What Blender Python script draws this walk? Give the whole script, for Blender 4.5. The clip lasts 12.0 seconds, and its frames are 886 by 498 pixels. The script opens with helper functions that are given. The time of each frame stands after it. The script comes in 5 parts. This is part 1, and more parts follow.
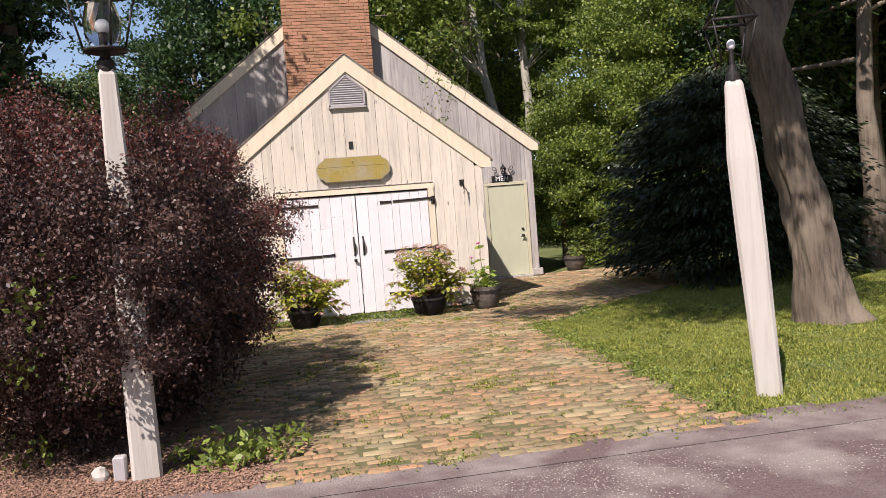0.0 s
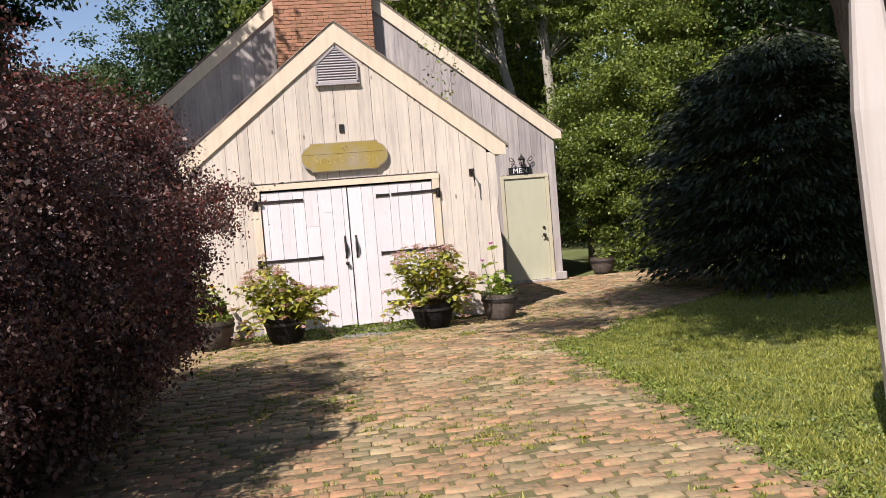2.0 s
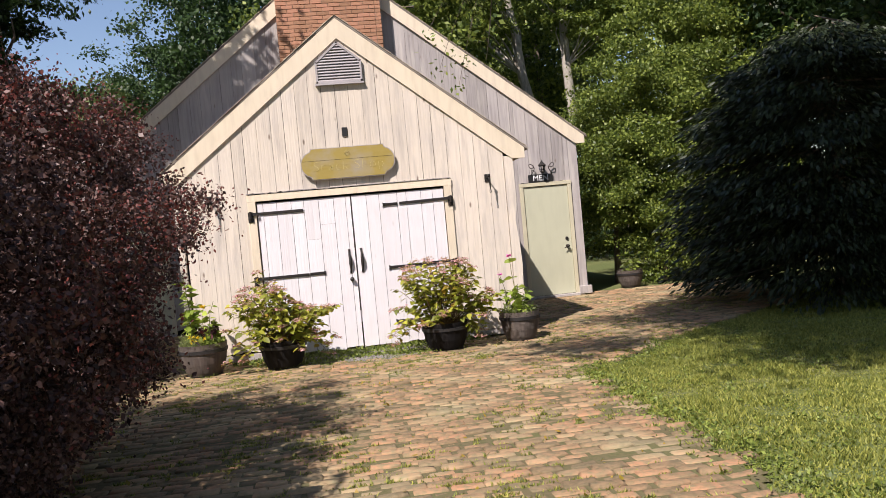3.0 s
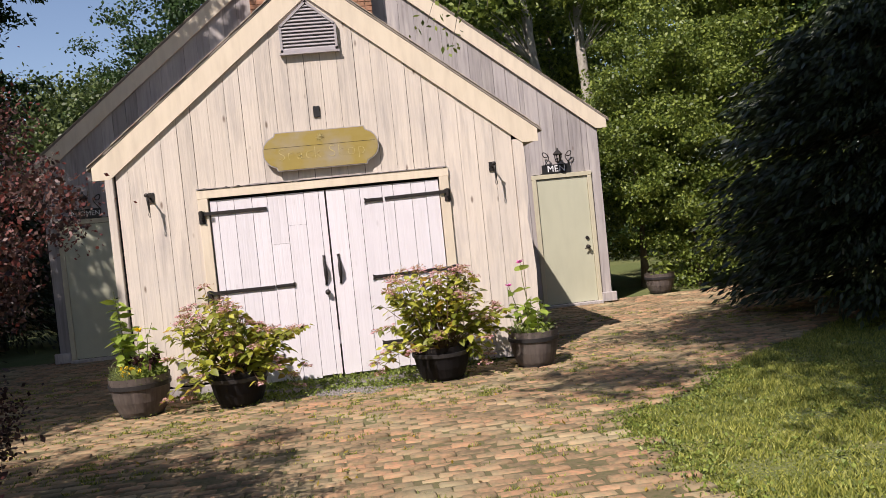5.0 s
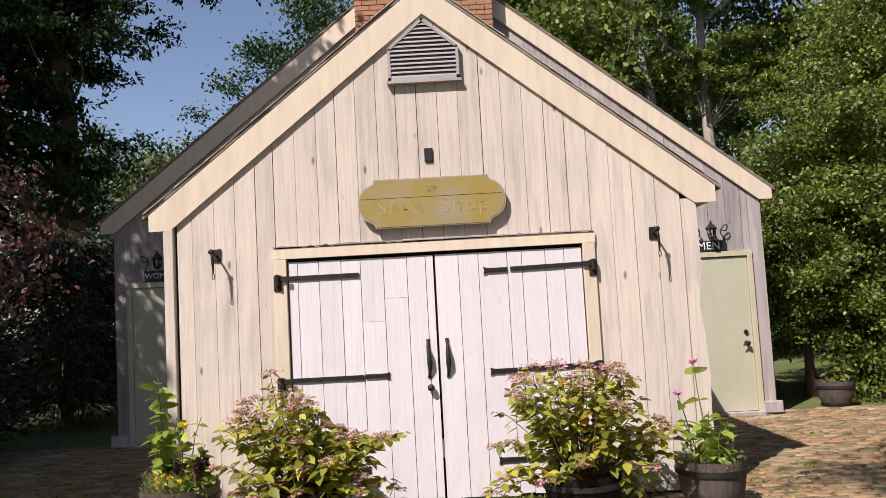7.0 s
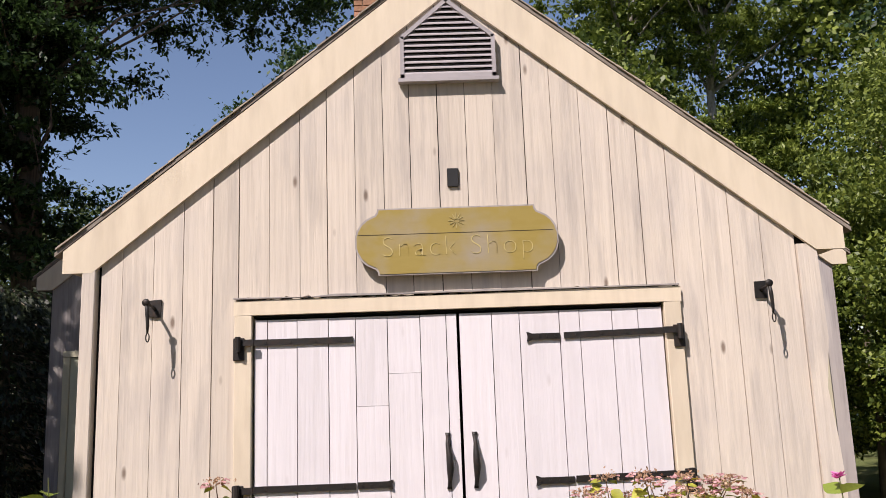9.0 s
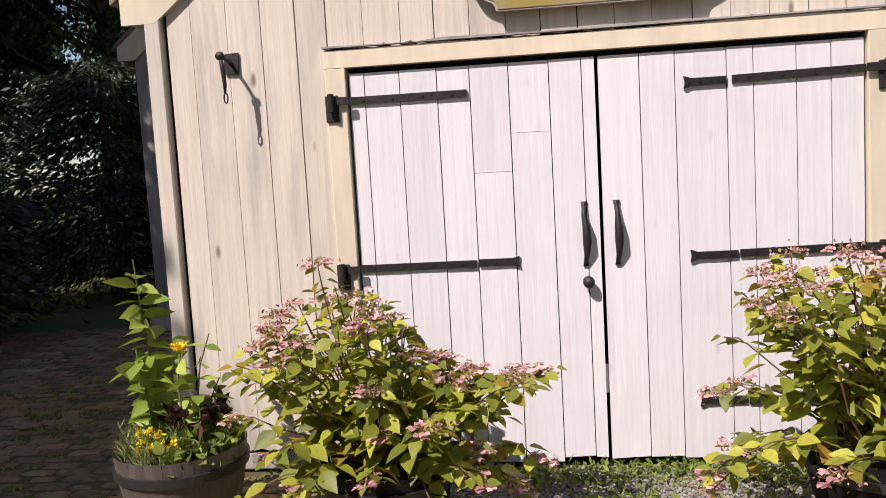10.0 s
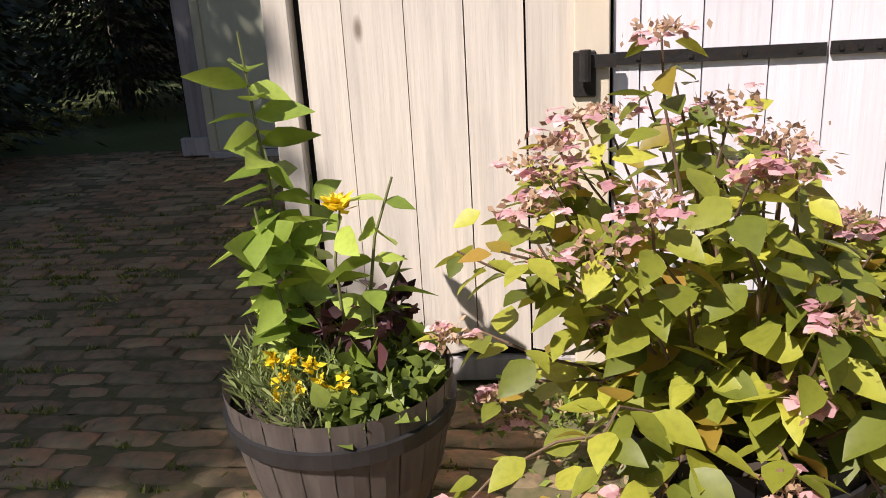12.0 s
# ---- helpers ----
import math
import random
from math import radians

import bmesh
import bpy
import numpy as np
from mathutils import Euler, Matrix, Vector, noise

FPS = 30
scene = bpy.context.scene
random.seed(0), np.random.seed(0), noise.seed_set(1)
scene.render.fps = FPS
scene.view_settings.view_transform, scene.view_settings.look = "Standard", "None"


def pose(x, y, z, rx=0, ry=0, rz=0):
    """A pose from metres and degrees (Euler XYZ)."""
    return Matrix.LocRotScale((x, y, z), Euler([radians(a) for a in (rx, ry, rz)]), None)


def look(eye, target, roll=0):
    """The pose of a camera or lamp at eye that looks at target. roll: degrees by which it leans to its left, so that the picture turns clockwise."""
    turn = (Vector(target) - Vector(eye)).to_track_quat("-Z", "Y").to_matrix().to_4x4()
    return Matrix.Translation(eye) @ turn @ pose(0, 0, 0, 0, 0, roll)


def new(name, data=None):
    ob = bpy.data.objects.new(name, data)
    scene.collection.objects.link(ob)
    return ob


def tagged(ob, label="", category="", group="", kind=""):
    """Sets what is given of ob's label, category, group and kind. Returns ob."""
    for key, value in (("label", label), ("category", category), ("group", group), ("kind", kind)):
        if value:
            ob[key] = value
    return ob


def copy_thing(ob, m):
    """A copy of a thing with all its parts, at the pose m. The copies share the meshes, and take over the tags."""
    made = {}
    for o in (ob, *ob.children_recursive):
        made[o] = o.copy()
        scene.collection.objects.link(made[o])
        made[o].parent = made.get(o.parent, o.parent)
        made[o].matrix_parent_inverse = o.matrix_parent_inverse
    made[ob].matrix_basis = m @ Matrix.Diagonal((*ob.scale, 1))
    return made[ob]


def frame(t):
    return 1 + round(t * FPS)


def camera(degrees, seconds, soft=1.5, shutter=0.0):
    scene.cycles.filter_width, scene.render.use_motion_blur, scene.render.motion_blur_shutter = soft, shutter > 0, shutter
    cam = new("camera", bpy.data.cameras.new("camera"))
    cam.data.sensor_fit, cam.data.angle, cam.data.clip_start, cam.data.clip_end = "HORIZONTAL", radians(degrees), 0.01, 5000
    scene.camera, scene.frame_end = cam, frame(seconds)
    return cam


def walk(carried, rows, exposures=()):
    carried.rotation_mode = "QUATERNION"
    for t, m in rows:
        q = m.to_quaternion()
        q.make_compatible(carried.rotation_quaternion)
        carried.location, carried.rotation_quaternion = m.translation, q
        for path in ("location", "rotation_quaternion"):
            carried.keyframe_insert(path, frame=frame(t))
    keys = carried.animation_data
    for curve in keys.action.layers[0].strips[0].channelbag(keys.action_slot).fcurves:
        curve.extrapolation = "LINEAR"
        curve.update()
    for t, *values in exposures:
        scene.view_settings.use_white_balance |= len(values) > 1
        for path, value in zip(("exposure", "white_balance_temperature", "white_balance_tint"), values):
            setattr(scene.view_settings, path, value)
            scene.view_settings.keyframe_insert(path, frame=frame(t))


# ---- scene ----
cam = camera(57.5, 12.0, soft=0.75)
PATH = [
    (0, (-1.043, -13.94, 1.81), (-0.691, -11.974, 1.703), -4.5),
    (0.5, (-0.911, -13.46, 1.753), (-0.59, -11.492, 1.602), -4.6),
    (1, (-0.752, -12.955, 1.699), (-0.462, -10.985, 1.516), -4.5),
    (1.2, (-0.672, -12.754, 1.698), (-0.405, -10.78, 1.522), -4.5),
    (1.5, (-0.599, -12.429, 1.693), (-0.331, -10.454, 1.531), -4.3),
    (2, (-0.462, -11.959, 1.675), (-0.163, -9.984, 1.576), -4.6),
    (2.5, (-0.279, -11.433, 1.644), (-0.02, -9.451, 1.587), -4.8),
    (3, (-0.2, -10.935, 1.618), (0.05, -8.951, 1.556), -5.2),
    (3.2, (-0.169, -10.763, 1.609), (0.086, -8.78, 1.547), -5.4),
    (4.8, (0.264, -9.123, 1.613), (0.497, -7.138, 1.539), -5.9),
    (5, (0.245, -8.962, 1.615), (0.463, -6.975, 1.551), -5.8),
    (5.5, (0.215, -8.48, 1.603), (0.358, -6.486, 1.56), -6.1),
    (6, (0.251, -7.946, 1.591), (0.27, -5.946, 1.596), -5.6),
    (6.5, (0.139, -7.391, 1.618), (0.112, -5.392, 1.674), -4.3),
    (7, (0.087, -6.864, 1.61), (0.084, -4.87, 1.767), -3.1),
    (7.5, (0.074, -6.377, 1.593), (0.091, -4.391, 1.825), -2.2),
    (7.7, (0.04, -6.171, 1.593), (0.083, -4.189, 1.856), -2.3),
    (9.3, (-0.22, -4.687, 1.631), (-0.197, -2.719, 1.984), -1.8),
    (9.5, (-0.259, -4.514, 1.619), (-0.305, -2.525, 1.82), -2.1),
    (10, (-0.351, -4.107, 1.589), (-0.575, -2.128, 1.396), -3.3),
    (10.5, (-0.642, -3.716, 1.537), (-0.910, -1.783, 1.099), -5.7),
    (11, (-0.88, -3.289, 1.44), (-1.207, -1.375, 0.96), -5.4),
    (11.5, (-1.19, -2.897, 1.382), (-1.520, -1.008, 0.814), -3.7),
    (12, (-1.486, -2.501, 1.353), (-1.717, -0.617, 0.724), -3.4),
]
walk(cam, [(t, look(eye, target, roll)) for t, eye, target, roll in PATH], [(0, 0.52, 6700, 18), (3, 0.5, 6650, 18), (5.5, 0.35, 6700, 20), (7.5, 0.32, 6700, 21), (9.5, 0.34, 6700, 20), (10.5, 0.28, 6550, 18), (12, 0.54, 6550, 17)])

# ---- light: late-morning sun from behind and to one side, clear sky ----
SUN_TO = Vector((1.28, 1.70, -2.47)).normalized()
elev = math.asin(-SUN_TO.z)
world = bpy.data.worlds.new("sky")
scene.world = world
world.use_nodes = True
wn = world.node_tree.nodes
sky = wn.new("ShaderNodeTexSky")
sky.sky_type, sky.sun_disc = "NISHITA", False
sky.sun_elevation = elev
sky.dust_density, sky.ozone_density = 0.5, 1.6
sky.sun_rotation = math.atan2(-SUN_TO.x, -SUN_TO.y)
wn["Background"].inputs["Strength"].default_value = 0.10
world.node_tree.links.new(sky.outputs[0], wn["Background"].inputs["Color"])
sun_data = bpy.data.lights.new("sun", "SUN")
sun_data.energy, sun_data.angle, sun_data.color = 4.9, radians(0.53), (1.0, 0.955, 0.89)
sun_ob = new("sun", sun_data)
sun_ob.matrix_world = look((-13, -17, 25), Vector((-13, -17, 25)) + SUN_TO)


# ---- materials ----
def material(name, base, rough=0.75, metal=0.0, grain=(6, 6, 6), dark=None, amount=0.5, big=1.2, big_col=None,
             big_amount=0.4, bump=0.3, rnd=0.15, island=False, translucent=0.0, two=None, detail=6.0, knots=0.0, edge=(0.45, 0.75), streak=None, streak_amount=0.6):
    m = bpy.data.materials.new(name)
    m.use_nodes = True
    nt = m.node_tree
    nd, ln = nt.nodes, nt.links
    bsdf = nd["Principled BSDF"]
    bsdf.inputs["Roughness"].default_value = rough
    bsdf.inputs["Metallic"].default_value = metal
    co = nd.new("ShaderNodeTexCoord")
    info = nd.new("ShaderNodeNewGeometry") if island else nd.new("ShaderNodeObjectInfo")
    rand = info.outputs["Random Per Island"] if island else info.outputs["Random"]
    shift = nd.new("ShaderNodeVectorMath")
    shift.operation = "ADD"
    mul = nd.new("ShaderNodeMath")
    mul.operation, mul.inputs[1].default_value = "MULTIPLY", 37.0
    ln.new(rand, mul.inputs[0])
    ln.new(co.outputs["Object"], shift.inputs[0])
    ln.new(mul.outputs[0], shift.inputs[1])
    mp = nd.new("ShaderNodeMapping")
    mp.inputs["Scale"].default_value = grain
    ln.new(shift.outputs[0], mp.inputs["Vector"])
    n1 = nd.new("ShaderNodeTexNoise")
    n1.inputs["Scale"].default_value = 1.0
    n1.inputs["Detail"].default_value = detail
    ln.new(mp.outputs[0], n1.inputs["Vector"])
    n2 = nd.new("ShaderNodeTexNoise")
    n2.inputs["Scale"].default_value = big
    n2.inputs["Detail"].default_value = 4.0
    ln.new(co.outputs["Object"], n2.inputs["Vector"])

    def ramp(src, lo, hi):
        r = nd.new("ShaderNodeMapRange")
        r.inputs["From Min"].default_value, r.inputs["From Max"].default_value = lo, hi
        ln.new(src, r.inputs["Value"])
        return r.outputs[0]

    def mix(fac, a, b, scale):
        x = nd.new("ShaderNodeMix")
        x.data_type = "RGBA"
        f = nd.new("ShaderNodeMath")
        f.operation, f.inputs[1].default_value = "MULTIPLY", scale
        ln.new(fac, f.inputs[0])
        ln.new(f.outputs[0], x.inputs["Factor"])
        for sock, v in ((x.inputs[6], a), (x.inputs[7], b)):
            if isinstance(v, tuple):
                sock.default_value = (*v, 1)
            else:
                ln.new(v, sock)
        return x.outputs[2]

    col = base
    if two:
        col = mix(ramp(rand, 0.0, 1.0), col, two, 1.0)
    dark = dark or tuple(c * 0.45 for c in base)
    col = mix(ramp(n1.outputs["Fac"], *edge), col, dark, amount)
    col = mix(ramp(n2.outputs["Fac"], 0.45, 0.7), col, big_col or tuple(c * 0.6 for c in base), big_amount)
    if streak:
        mst = nd.new("ShaderNodeMapping")
        mst.inputs["Scale"].default_value = (9.0, 9.0, 1.1)
        ln.new(shift.outputs[0], mst.inputs["Vector"])
        n3 = nd.new("ShaderNodeTexNoise")
        n3.inputs["Scale"].default_value, n3.inputs["Detail"].default_value, n3.inputs["Roughness"].default_value = 1.0, 5.0, 0.62
        ln.new(mst.outputs[0], n3.inputs["Vector"])
        col = mix(ramp(n3.outputs["Fac"], 0.5, 0.72), col, streak, streak_amount)
    if knots:
        mk = nd.new("ShaderNodeMapping")
        mk.inputs["Scale"].default_value = (7.0, 7.0, 2.6)
        ln.new(shift.outputs[0], mk.inputs["Vector"])
        vo = nd.new("ShaderNodeTexVoronoi")
        vo.inputs["Scale"].default_value = 1.0
        ln.new(mk.outputs[0], vo.inputs["Vector"])
        kn = nd.new("ShaderNodeMapRange")
        kn.inputs["From Min"].default_value, kn.inputs["From Max"].default_value = 0.13, 0.05
        ln.new(vo.outputs["Distance"], kn.inputs["Value"])
        pick = nd.new("ShaderNodeMath")
        pick.operation, pick.inputs[1].default_value = "GREATER_THAN", 0.6
        sep = nd.new("ShaderNodeSeparateColor")
        ln.new(vo.outputs["Color"], sep.inputs[0])
        ln.new(sep.outputs[0], pick.inputs[0])
        both = nd.new("ShaderNodeMath")
        both.operation = "MULTIPLY"
        ln.new(kn.outputs[0], both.inputs[0])
        ln.new(pick.outputs[0], both.inputs[1])
        col = mix(both.outputs[0], col, (0.16, 0.11, 0.08), knots)
    hsv = nd.new("ShaderNodeHueSaturation")
    vr = nd.new("ShaderNodeMapRange")
    vr.inputs["To Min"].default_value, vr.inputs["To Max"].default_value = 1 - rnd, 1 + rnd
    ln.new(rand, vr.inputs["Value"])
    ln.new(vr.outputs[0], hsv.inputs["Value"])
    ln.new(col, hsv.inputs["Color"])
    ln.new(hsv.outputs[0], bsdf.inputs["Base Color"])
    if bump:
        bp = nd.new("ShaderNodeBump")
        bp.inputs["Strength"].default_value, bp.inputs["Distance"].default_value = bump, 0.01
        ln.new(n1.outputs["Fac"], bp.inputs["Height"])
        ln.new(bp.outputs[0], bsdf.inputs["Normal"])
    if translucent:
        tr = nd.new("ShaderNodeBsdfTranslucent")
        ln.new(hsv.outputs[0], tr.inputs["Color"])
        ms = nd.new("ShaderNodeMixShader")
        ms.inputs[0].default_value = translucent
        ln.new(bsdf.outputs[0], ms.inputs[1])
        ln.new(tr.outputs[0], ms.inputs[2])
        ln.new(ms.outputs[0], nd["Material Output"].inputs["Surface"])
    return m


PLANK = material("bleached_planks", (0.66, 0.585, 0.495), 0.85, grain=(34, 34, 1.5), dark=(0.44, 0.38, 0.32), amount=0.42, big=1.9, big_col=(0.52, 0.47, 0.43), big_amount=0.5, bump=0.5, rnd=0.07, knots=0.85, streak=(0.36, 0.325, 0.30), streak_amount=0.6)
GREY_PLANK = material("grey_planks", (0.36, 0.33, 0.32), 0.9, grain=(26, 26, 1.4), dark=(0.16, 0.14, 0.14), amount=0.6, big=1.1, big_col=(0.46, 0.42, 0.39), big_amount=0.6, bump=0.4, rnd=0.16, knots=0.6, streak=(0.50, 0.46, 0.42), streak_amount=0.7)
CREAM = material("cream_trim", (0.72, 0.625, 0.48), 0.8, grain=(14, 14, 3), dark=(0.52, 0.44, 0.32), amount=0.4, big=2.0, big_col=(0.62, 0.54, 0.42), bump=0.3, rnd=0.05, streak=(0.50, 0.42, 0.33), streak_amount=0.35)
WHITE = material("white_paint", (0.74, 0.71, 0.735), 0.65, grain=(34, 34, 1.6), dark=(0.58, 0.55, 0.55), amount=0.28, big=3.0, big_col=(0.66, 0.63, 0.65), big_amount=0.5, bump=0.35, rnd=0.04, knots=0.18, streak=(0.60, 0.57, 0.57), streak_amount=0.45)
SAGE_TRIM = material("sage_trim_paint", (0.54, 0.50, 0.36), 0.7, grain=(9, 9, 2), amount=0.25, big=1.5, big_amount=0.2, bump=0.1, rnd=0.03)
SAGE = material("sage_door_paint", (0.50, 0.50, 0.37), 0.6, grain=(9, 9, 2), amount=0.12, big=1.5, big_amount=0.15, bump=0.05, rnd=0.02)
IRON = material("black_iron", (0.035, 0.033, 0.032), 0.55, 0.6, grain=(40, 40, 40), dark=(0.09, 0.05, 0.03), amount=0.4, bump=0.3, rnd=0.1)
SHINGLE = material("cedar_shingles", (0.42, 0.36, 0.29), 0.9, grain=(30, 4, 30), amount=0.6, bump=0.5, rnd=0.3)
ROOF = material("roof_deck", (0.25, 0.215, 0.18), 0.9, grain=(12, 12, 12), bump=0.4)
BRICK = material("red_brick", (0.47, 0.25, 0.14), 0.9, grain=(30, 30, 30), dark=(0.26, 0.14, 0.10), amount=0.6, big=1.5, big_col=(0.33, 0.18, 0.12), big_amount=0.5, bump=0.5, rnd=0.36, two=(0.33, 0.16, 0.10))
BRICKI = material("red_brick_joined", (0.47, 0.25, 0.14), 0.9, grain=(30, 30, 30), dark=(0.26, 0.14, 0.10), amount=0.6, big=1.5, big_col=(0.33, 0.18, 0.12), big_amount=0.5, bump=0.5, rnd=0.36, two=(0.33, 0.16, 0.10), island=True)
MORTAR = material("old_mortar", (0.36, 0.25, 0.18), 0.95, grain=(40, 40, 40), bump=0.4)
PAVER = material("worn_pavers", (0.345, 0.235, 0.13), 0.92, grain=(24, 24, 24), dark=(0.17, 0.14, 0.075), amount=0.85, big=1.7, big_col=(0.30, 0.26, 0.15), big_amount=0.8, bump=1.0, rnd=0.36, edge=(0.40, 0.66), two=(0.32, 0.165, 0.09))
PAVERI = material("worn_pavers_joined", (0.345, 0.235, 0.13), 0.92, grain=(24, 24, 24), dark=(0.17, 0.14, 0.075), amount=0.85, big=1.7, big_col=(0.30, 0.26, 0.15), big_amount=0.8, bump=1.0, rnd=0.36, edge=(0.40, 0.66), two=(0.32, 0.165, 0.09), island=True)
JOINT = material("mossy_joint_soil", (0.125, 0.10, 0.05), 0.95, grain=(30, 30, 30), dark=(0.06, 0.07, 0.02), amount=0.85, big=1.6, big_col=(0.10, 0.11, 0.035), big_amount=0.7, bump=0.6)
LAWN = material("lawn_soil", (0.10, 0.125, 0.035), 0.95, grain=(18, 18, 18), dark=(0.06, 0.075, 0.02), amount=0.7, big=0.6, big_col=(0.20, 0.18, 0.07), big_amount=0.6, bump=0.6)
ASPHALT = material("worn_asphalt", (0.19, 0.13, 0.125), 0.95, grain=(75, 75, 75), dark=(0.095, 0.06, 0.06), amount=0.7, big=2.3, big_col=(0.34, 0.285, 0.26), big_amount=0.9, bump=1.0, edge=(0.4, 0.65))
GRAVEL = material("grey_gravel", (0.25, 0.23, 0.215), 0.95, grain=(50, 50, 50), amount=0.6, big=2.5, bump=0.8, rnd=0.4, island=True)
GRIT = material("pale_grit", (0.36, 0.31, 0.28), 0.95, grain=(50, 50, 50), amount=0.4, bump=0.3, rnd=0.4, island=True)
MULCH = material("bark_mulch", (0.29, 0.17, 0.12), 0.95, grain=(40, 40, 40), amount=0.7, big=2, bump=0.9, rnd=0.4, island=True)
POSTWOOD = material("silvered_post", (0.50, 0.465, 0.43), 0.9, grain=(26, 26, 1.3), dark=(0.36, 0.31, 0.27), amount=0.55, big=1.8, big_col=(0.48, 0.43, 0.38), bump=0.6, rnd=0.06)
BARK_PALE = material("pale_grey_bark", (0.40, 0.365, 0.31), 0.95, grain=(14, 14, 5), dark=(0.16, 0.14, 0.12), amount=0.8, big=1.5, big_col=(0.25, 0.24, 0.19), big_amount=0.6, bump=0.9, rnd=0.1)
# the paler big_col patches put sunlit spots on the trunk into the colour
BARK = material("tree_bark", (0.15, 0.115, 0.088), 0.95, grain=(26, 26, 2.6), dark=(0.035, 0.026, 0.02), amount=0.95, big=1.8, big_col=(0.29, 0.235, 0.175), big_amount=0.6, bump=1.0, rnd=0.1)
SIGN = material("olive_sign", (0.34, 0.255, 0.06), 0.65, grain=(9, 9, 30), dark=(0.30, 0.22, 0.04), amount=0.5, big=3.5, big_col=(0.34, 0.29, 0.21), big_amount=0.9, bump=0.1)
GOLD = material("gold_lettering", (0.52, 0.43, 0.18), 0.6, grain=(20, 20, 20), amount=0.3, bump=0.0)
BLACK = material("black_sign", (0.02, 0.02, 0.02), 0.45, grain=(9, 9, 9), bump=0.0)
LETTER = material("white_letters", (0.8, 0.8, 0.8), 0.5, grain=(9, 9, 9), amount=0.1, bump=0.0)
LOUVER = material("louver_paint", (0.40, 0.37, 0.38), 0.7, grain=(12, 12, 12), amount=0.3, bump=0.1, rnd=0.05)
# near-black colour stands in for shade in the gaps between boards and slats
VOID = material("gap_shade_black", (0.012, 0.011, 0.01), 0.9, bump=0)
BARREL = material("dark_barrel_staves", (0.24, 0.20, 0.175), 0.6, grain=(24, 24, 3), dark=(0.075, 0.06, 0.055), amount=0.5, big=4, big_col=(0.12, 0.085, 0.075), bump=0.25, rnd=0.12)
HOOP = material("dark_hoop", (0.035, 0.033, 0.034), 0.5, 0.2, grain=(20, 20, 20), bump=0.1)
POT = material("blackened_tub_staves", (0.013, 0.011, 0.012), 0.7, grain=(20, 20, 20), amount=0.2, bump=0.05)
SOIL = material("potting_soil", (0.05, 0.035, 0.025), 0.95, grain=(40, 40, 40), bump=0.8)
GLASS_M = bpy.data.materials.new("lamp_glass")
GLASS_M.use_nodes = True
GLASS_M.node_tree.nodes["Principled BSDF"].inputs["Transmission Weight"].default_value = 1.0
GLASS_M.node_tree.nodes["Principled BSDF"].inputs["Roughness"].default_value = 0.05
BULB = material("frosted_bulb", (0.75, 0.75, 0.78), 0.3, bump=0, amount=0.05)


def leafmat(name, a, b, tr=0.35, rough=0.5, rnd=0.35):
    return material(name, a, rough, grain=(60, 60, 60), amount=0.25, big=0.8, big_amount=0.25, bump=0, rnd=rnd, island=True, translucent=tr, two=b, detail=2)


LEAF_TREE = leafmat("maple_leaves", (0.085, 0.145, 0.022), (0.23, 0.275, 0.05))
LEAF_DARK = leafmat("dark_leaves", (0.03, 0.065, 0.02), (0.06, 0.11, 0.028))
LEAF_PALE = leafmat("pale_leaves", (0.10, 0.15, 0.05), (0.15, 0.19, 0.06))
LEAF_YEW = leafmat("yew_needles", (0.016, 0.027, 0.011), (0.036, 0.052, 0.018), 0.15)
LEAF_RED = leafmat("barberry_leaves", (0.034, 0.015, 0.014), (0.135, 0.074, 0.06), 0.2)
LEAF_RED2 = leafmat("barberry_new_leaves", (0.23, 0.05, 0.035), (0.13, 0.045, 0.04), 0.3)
GRASS_M = leafmat("grass_blades", (0.17, 0.225, 0.035), (0.38, 0.37, 0.085), 0.35, 0.6)
WEED_M = leafmat("weed_leaves", (0.13, 0.19, 0.032), (0.25, 0.30, 0.06), 0.35)
HYD_M = leafmat("hydrangea_leaves", (0.19, 0.235, 0.028), (0.43, 0.42, 0.055), 0.38)
HYD_Y = leafmat("hydrangea_yellow_leaves", (0.42, 0.34, 0.04), (0.36, 0.22, 0.04), 0.45)
PETAL_P = leafmat("pink_petals", (0.80, 0.40, 0.44), (0.85, 0.62, 0.62), 0.4)
PETAL_F = leafmat("faded_flower_heads", (0.36, 0.21, 0.13), (0.50, 0.34, 0.22), 0.3)
PETAL_Y = leafmat("yellow_petals", (0.85, 0.60, 0.01), (0.88, 0.68, 0.03), 0.3, rnd=0.1)
PETAL_M = leafmat("magenta_petals", (0.75, 0.12, 0.42), (0.72, 0.3, 0.6), 0.4, rnd=0.1)
ZIN_M = leafmat("bright_green_leaves", (0.24, 0.35, 0.045), (0.37, 0.45, 0.08), 0.35)
FERN_M = leafmat("grey_green_sprigs", (0.19, 0.24, 0.08), (0.30, 0.34, 0.12), 0.35)
COLEUS_M = leafmat("dark_purple_leaves", (0.06, 0.025, 0.03), (0.09, 0.03, 0.035), 0.2)
STEM = material("green_stems", (0.14, 0.15, 0.05), 0.7, bump=0, rnd=0.1)
WOODSTEM = material("woody_stems", (0.16, 0.10, 0.06), 0.8, bump=0.2, rnd=0.1)


# ---- mesh helpers ----
def link_mesh(name, bm, mat, parent=None, label="", smooth=False):
    me = bpy.data.meshes.new(name)
    bmesh.ops.recalc_face_normals(bm, faces=bm.faces)
    bm.to_mesh(me)
    bm.free()
    me.materials.append(mat)
    if smooth:
        me.shade_smooth()
    ob = new(name, me)
    if parent:
        ob.parent = parent
    if label:
        ob["label"] = label
    return ob


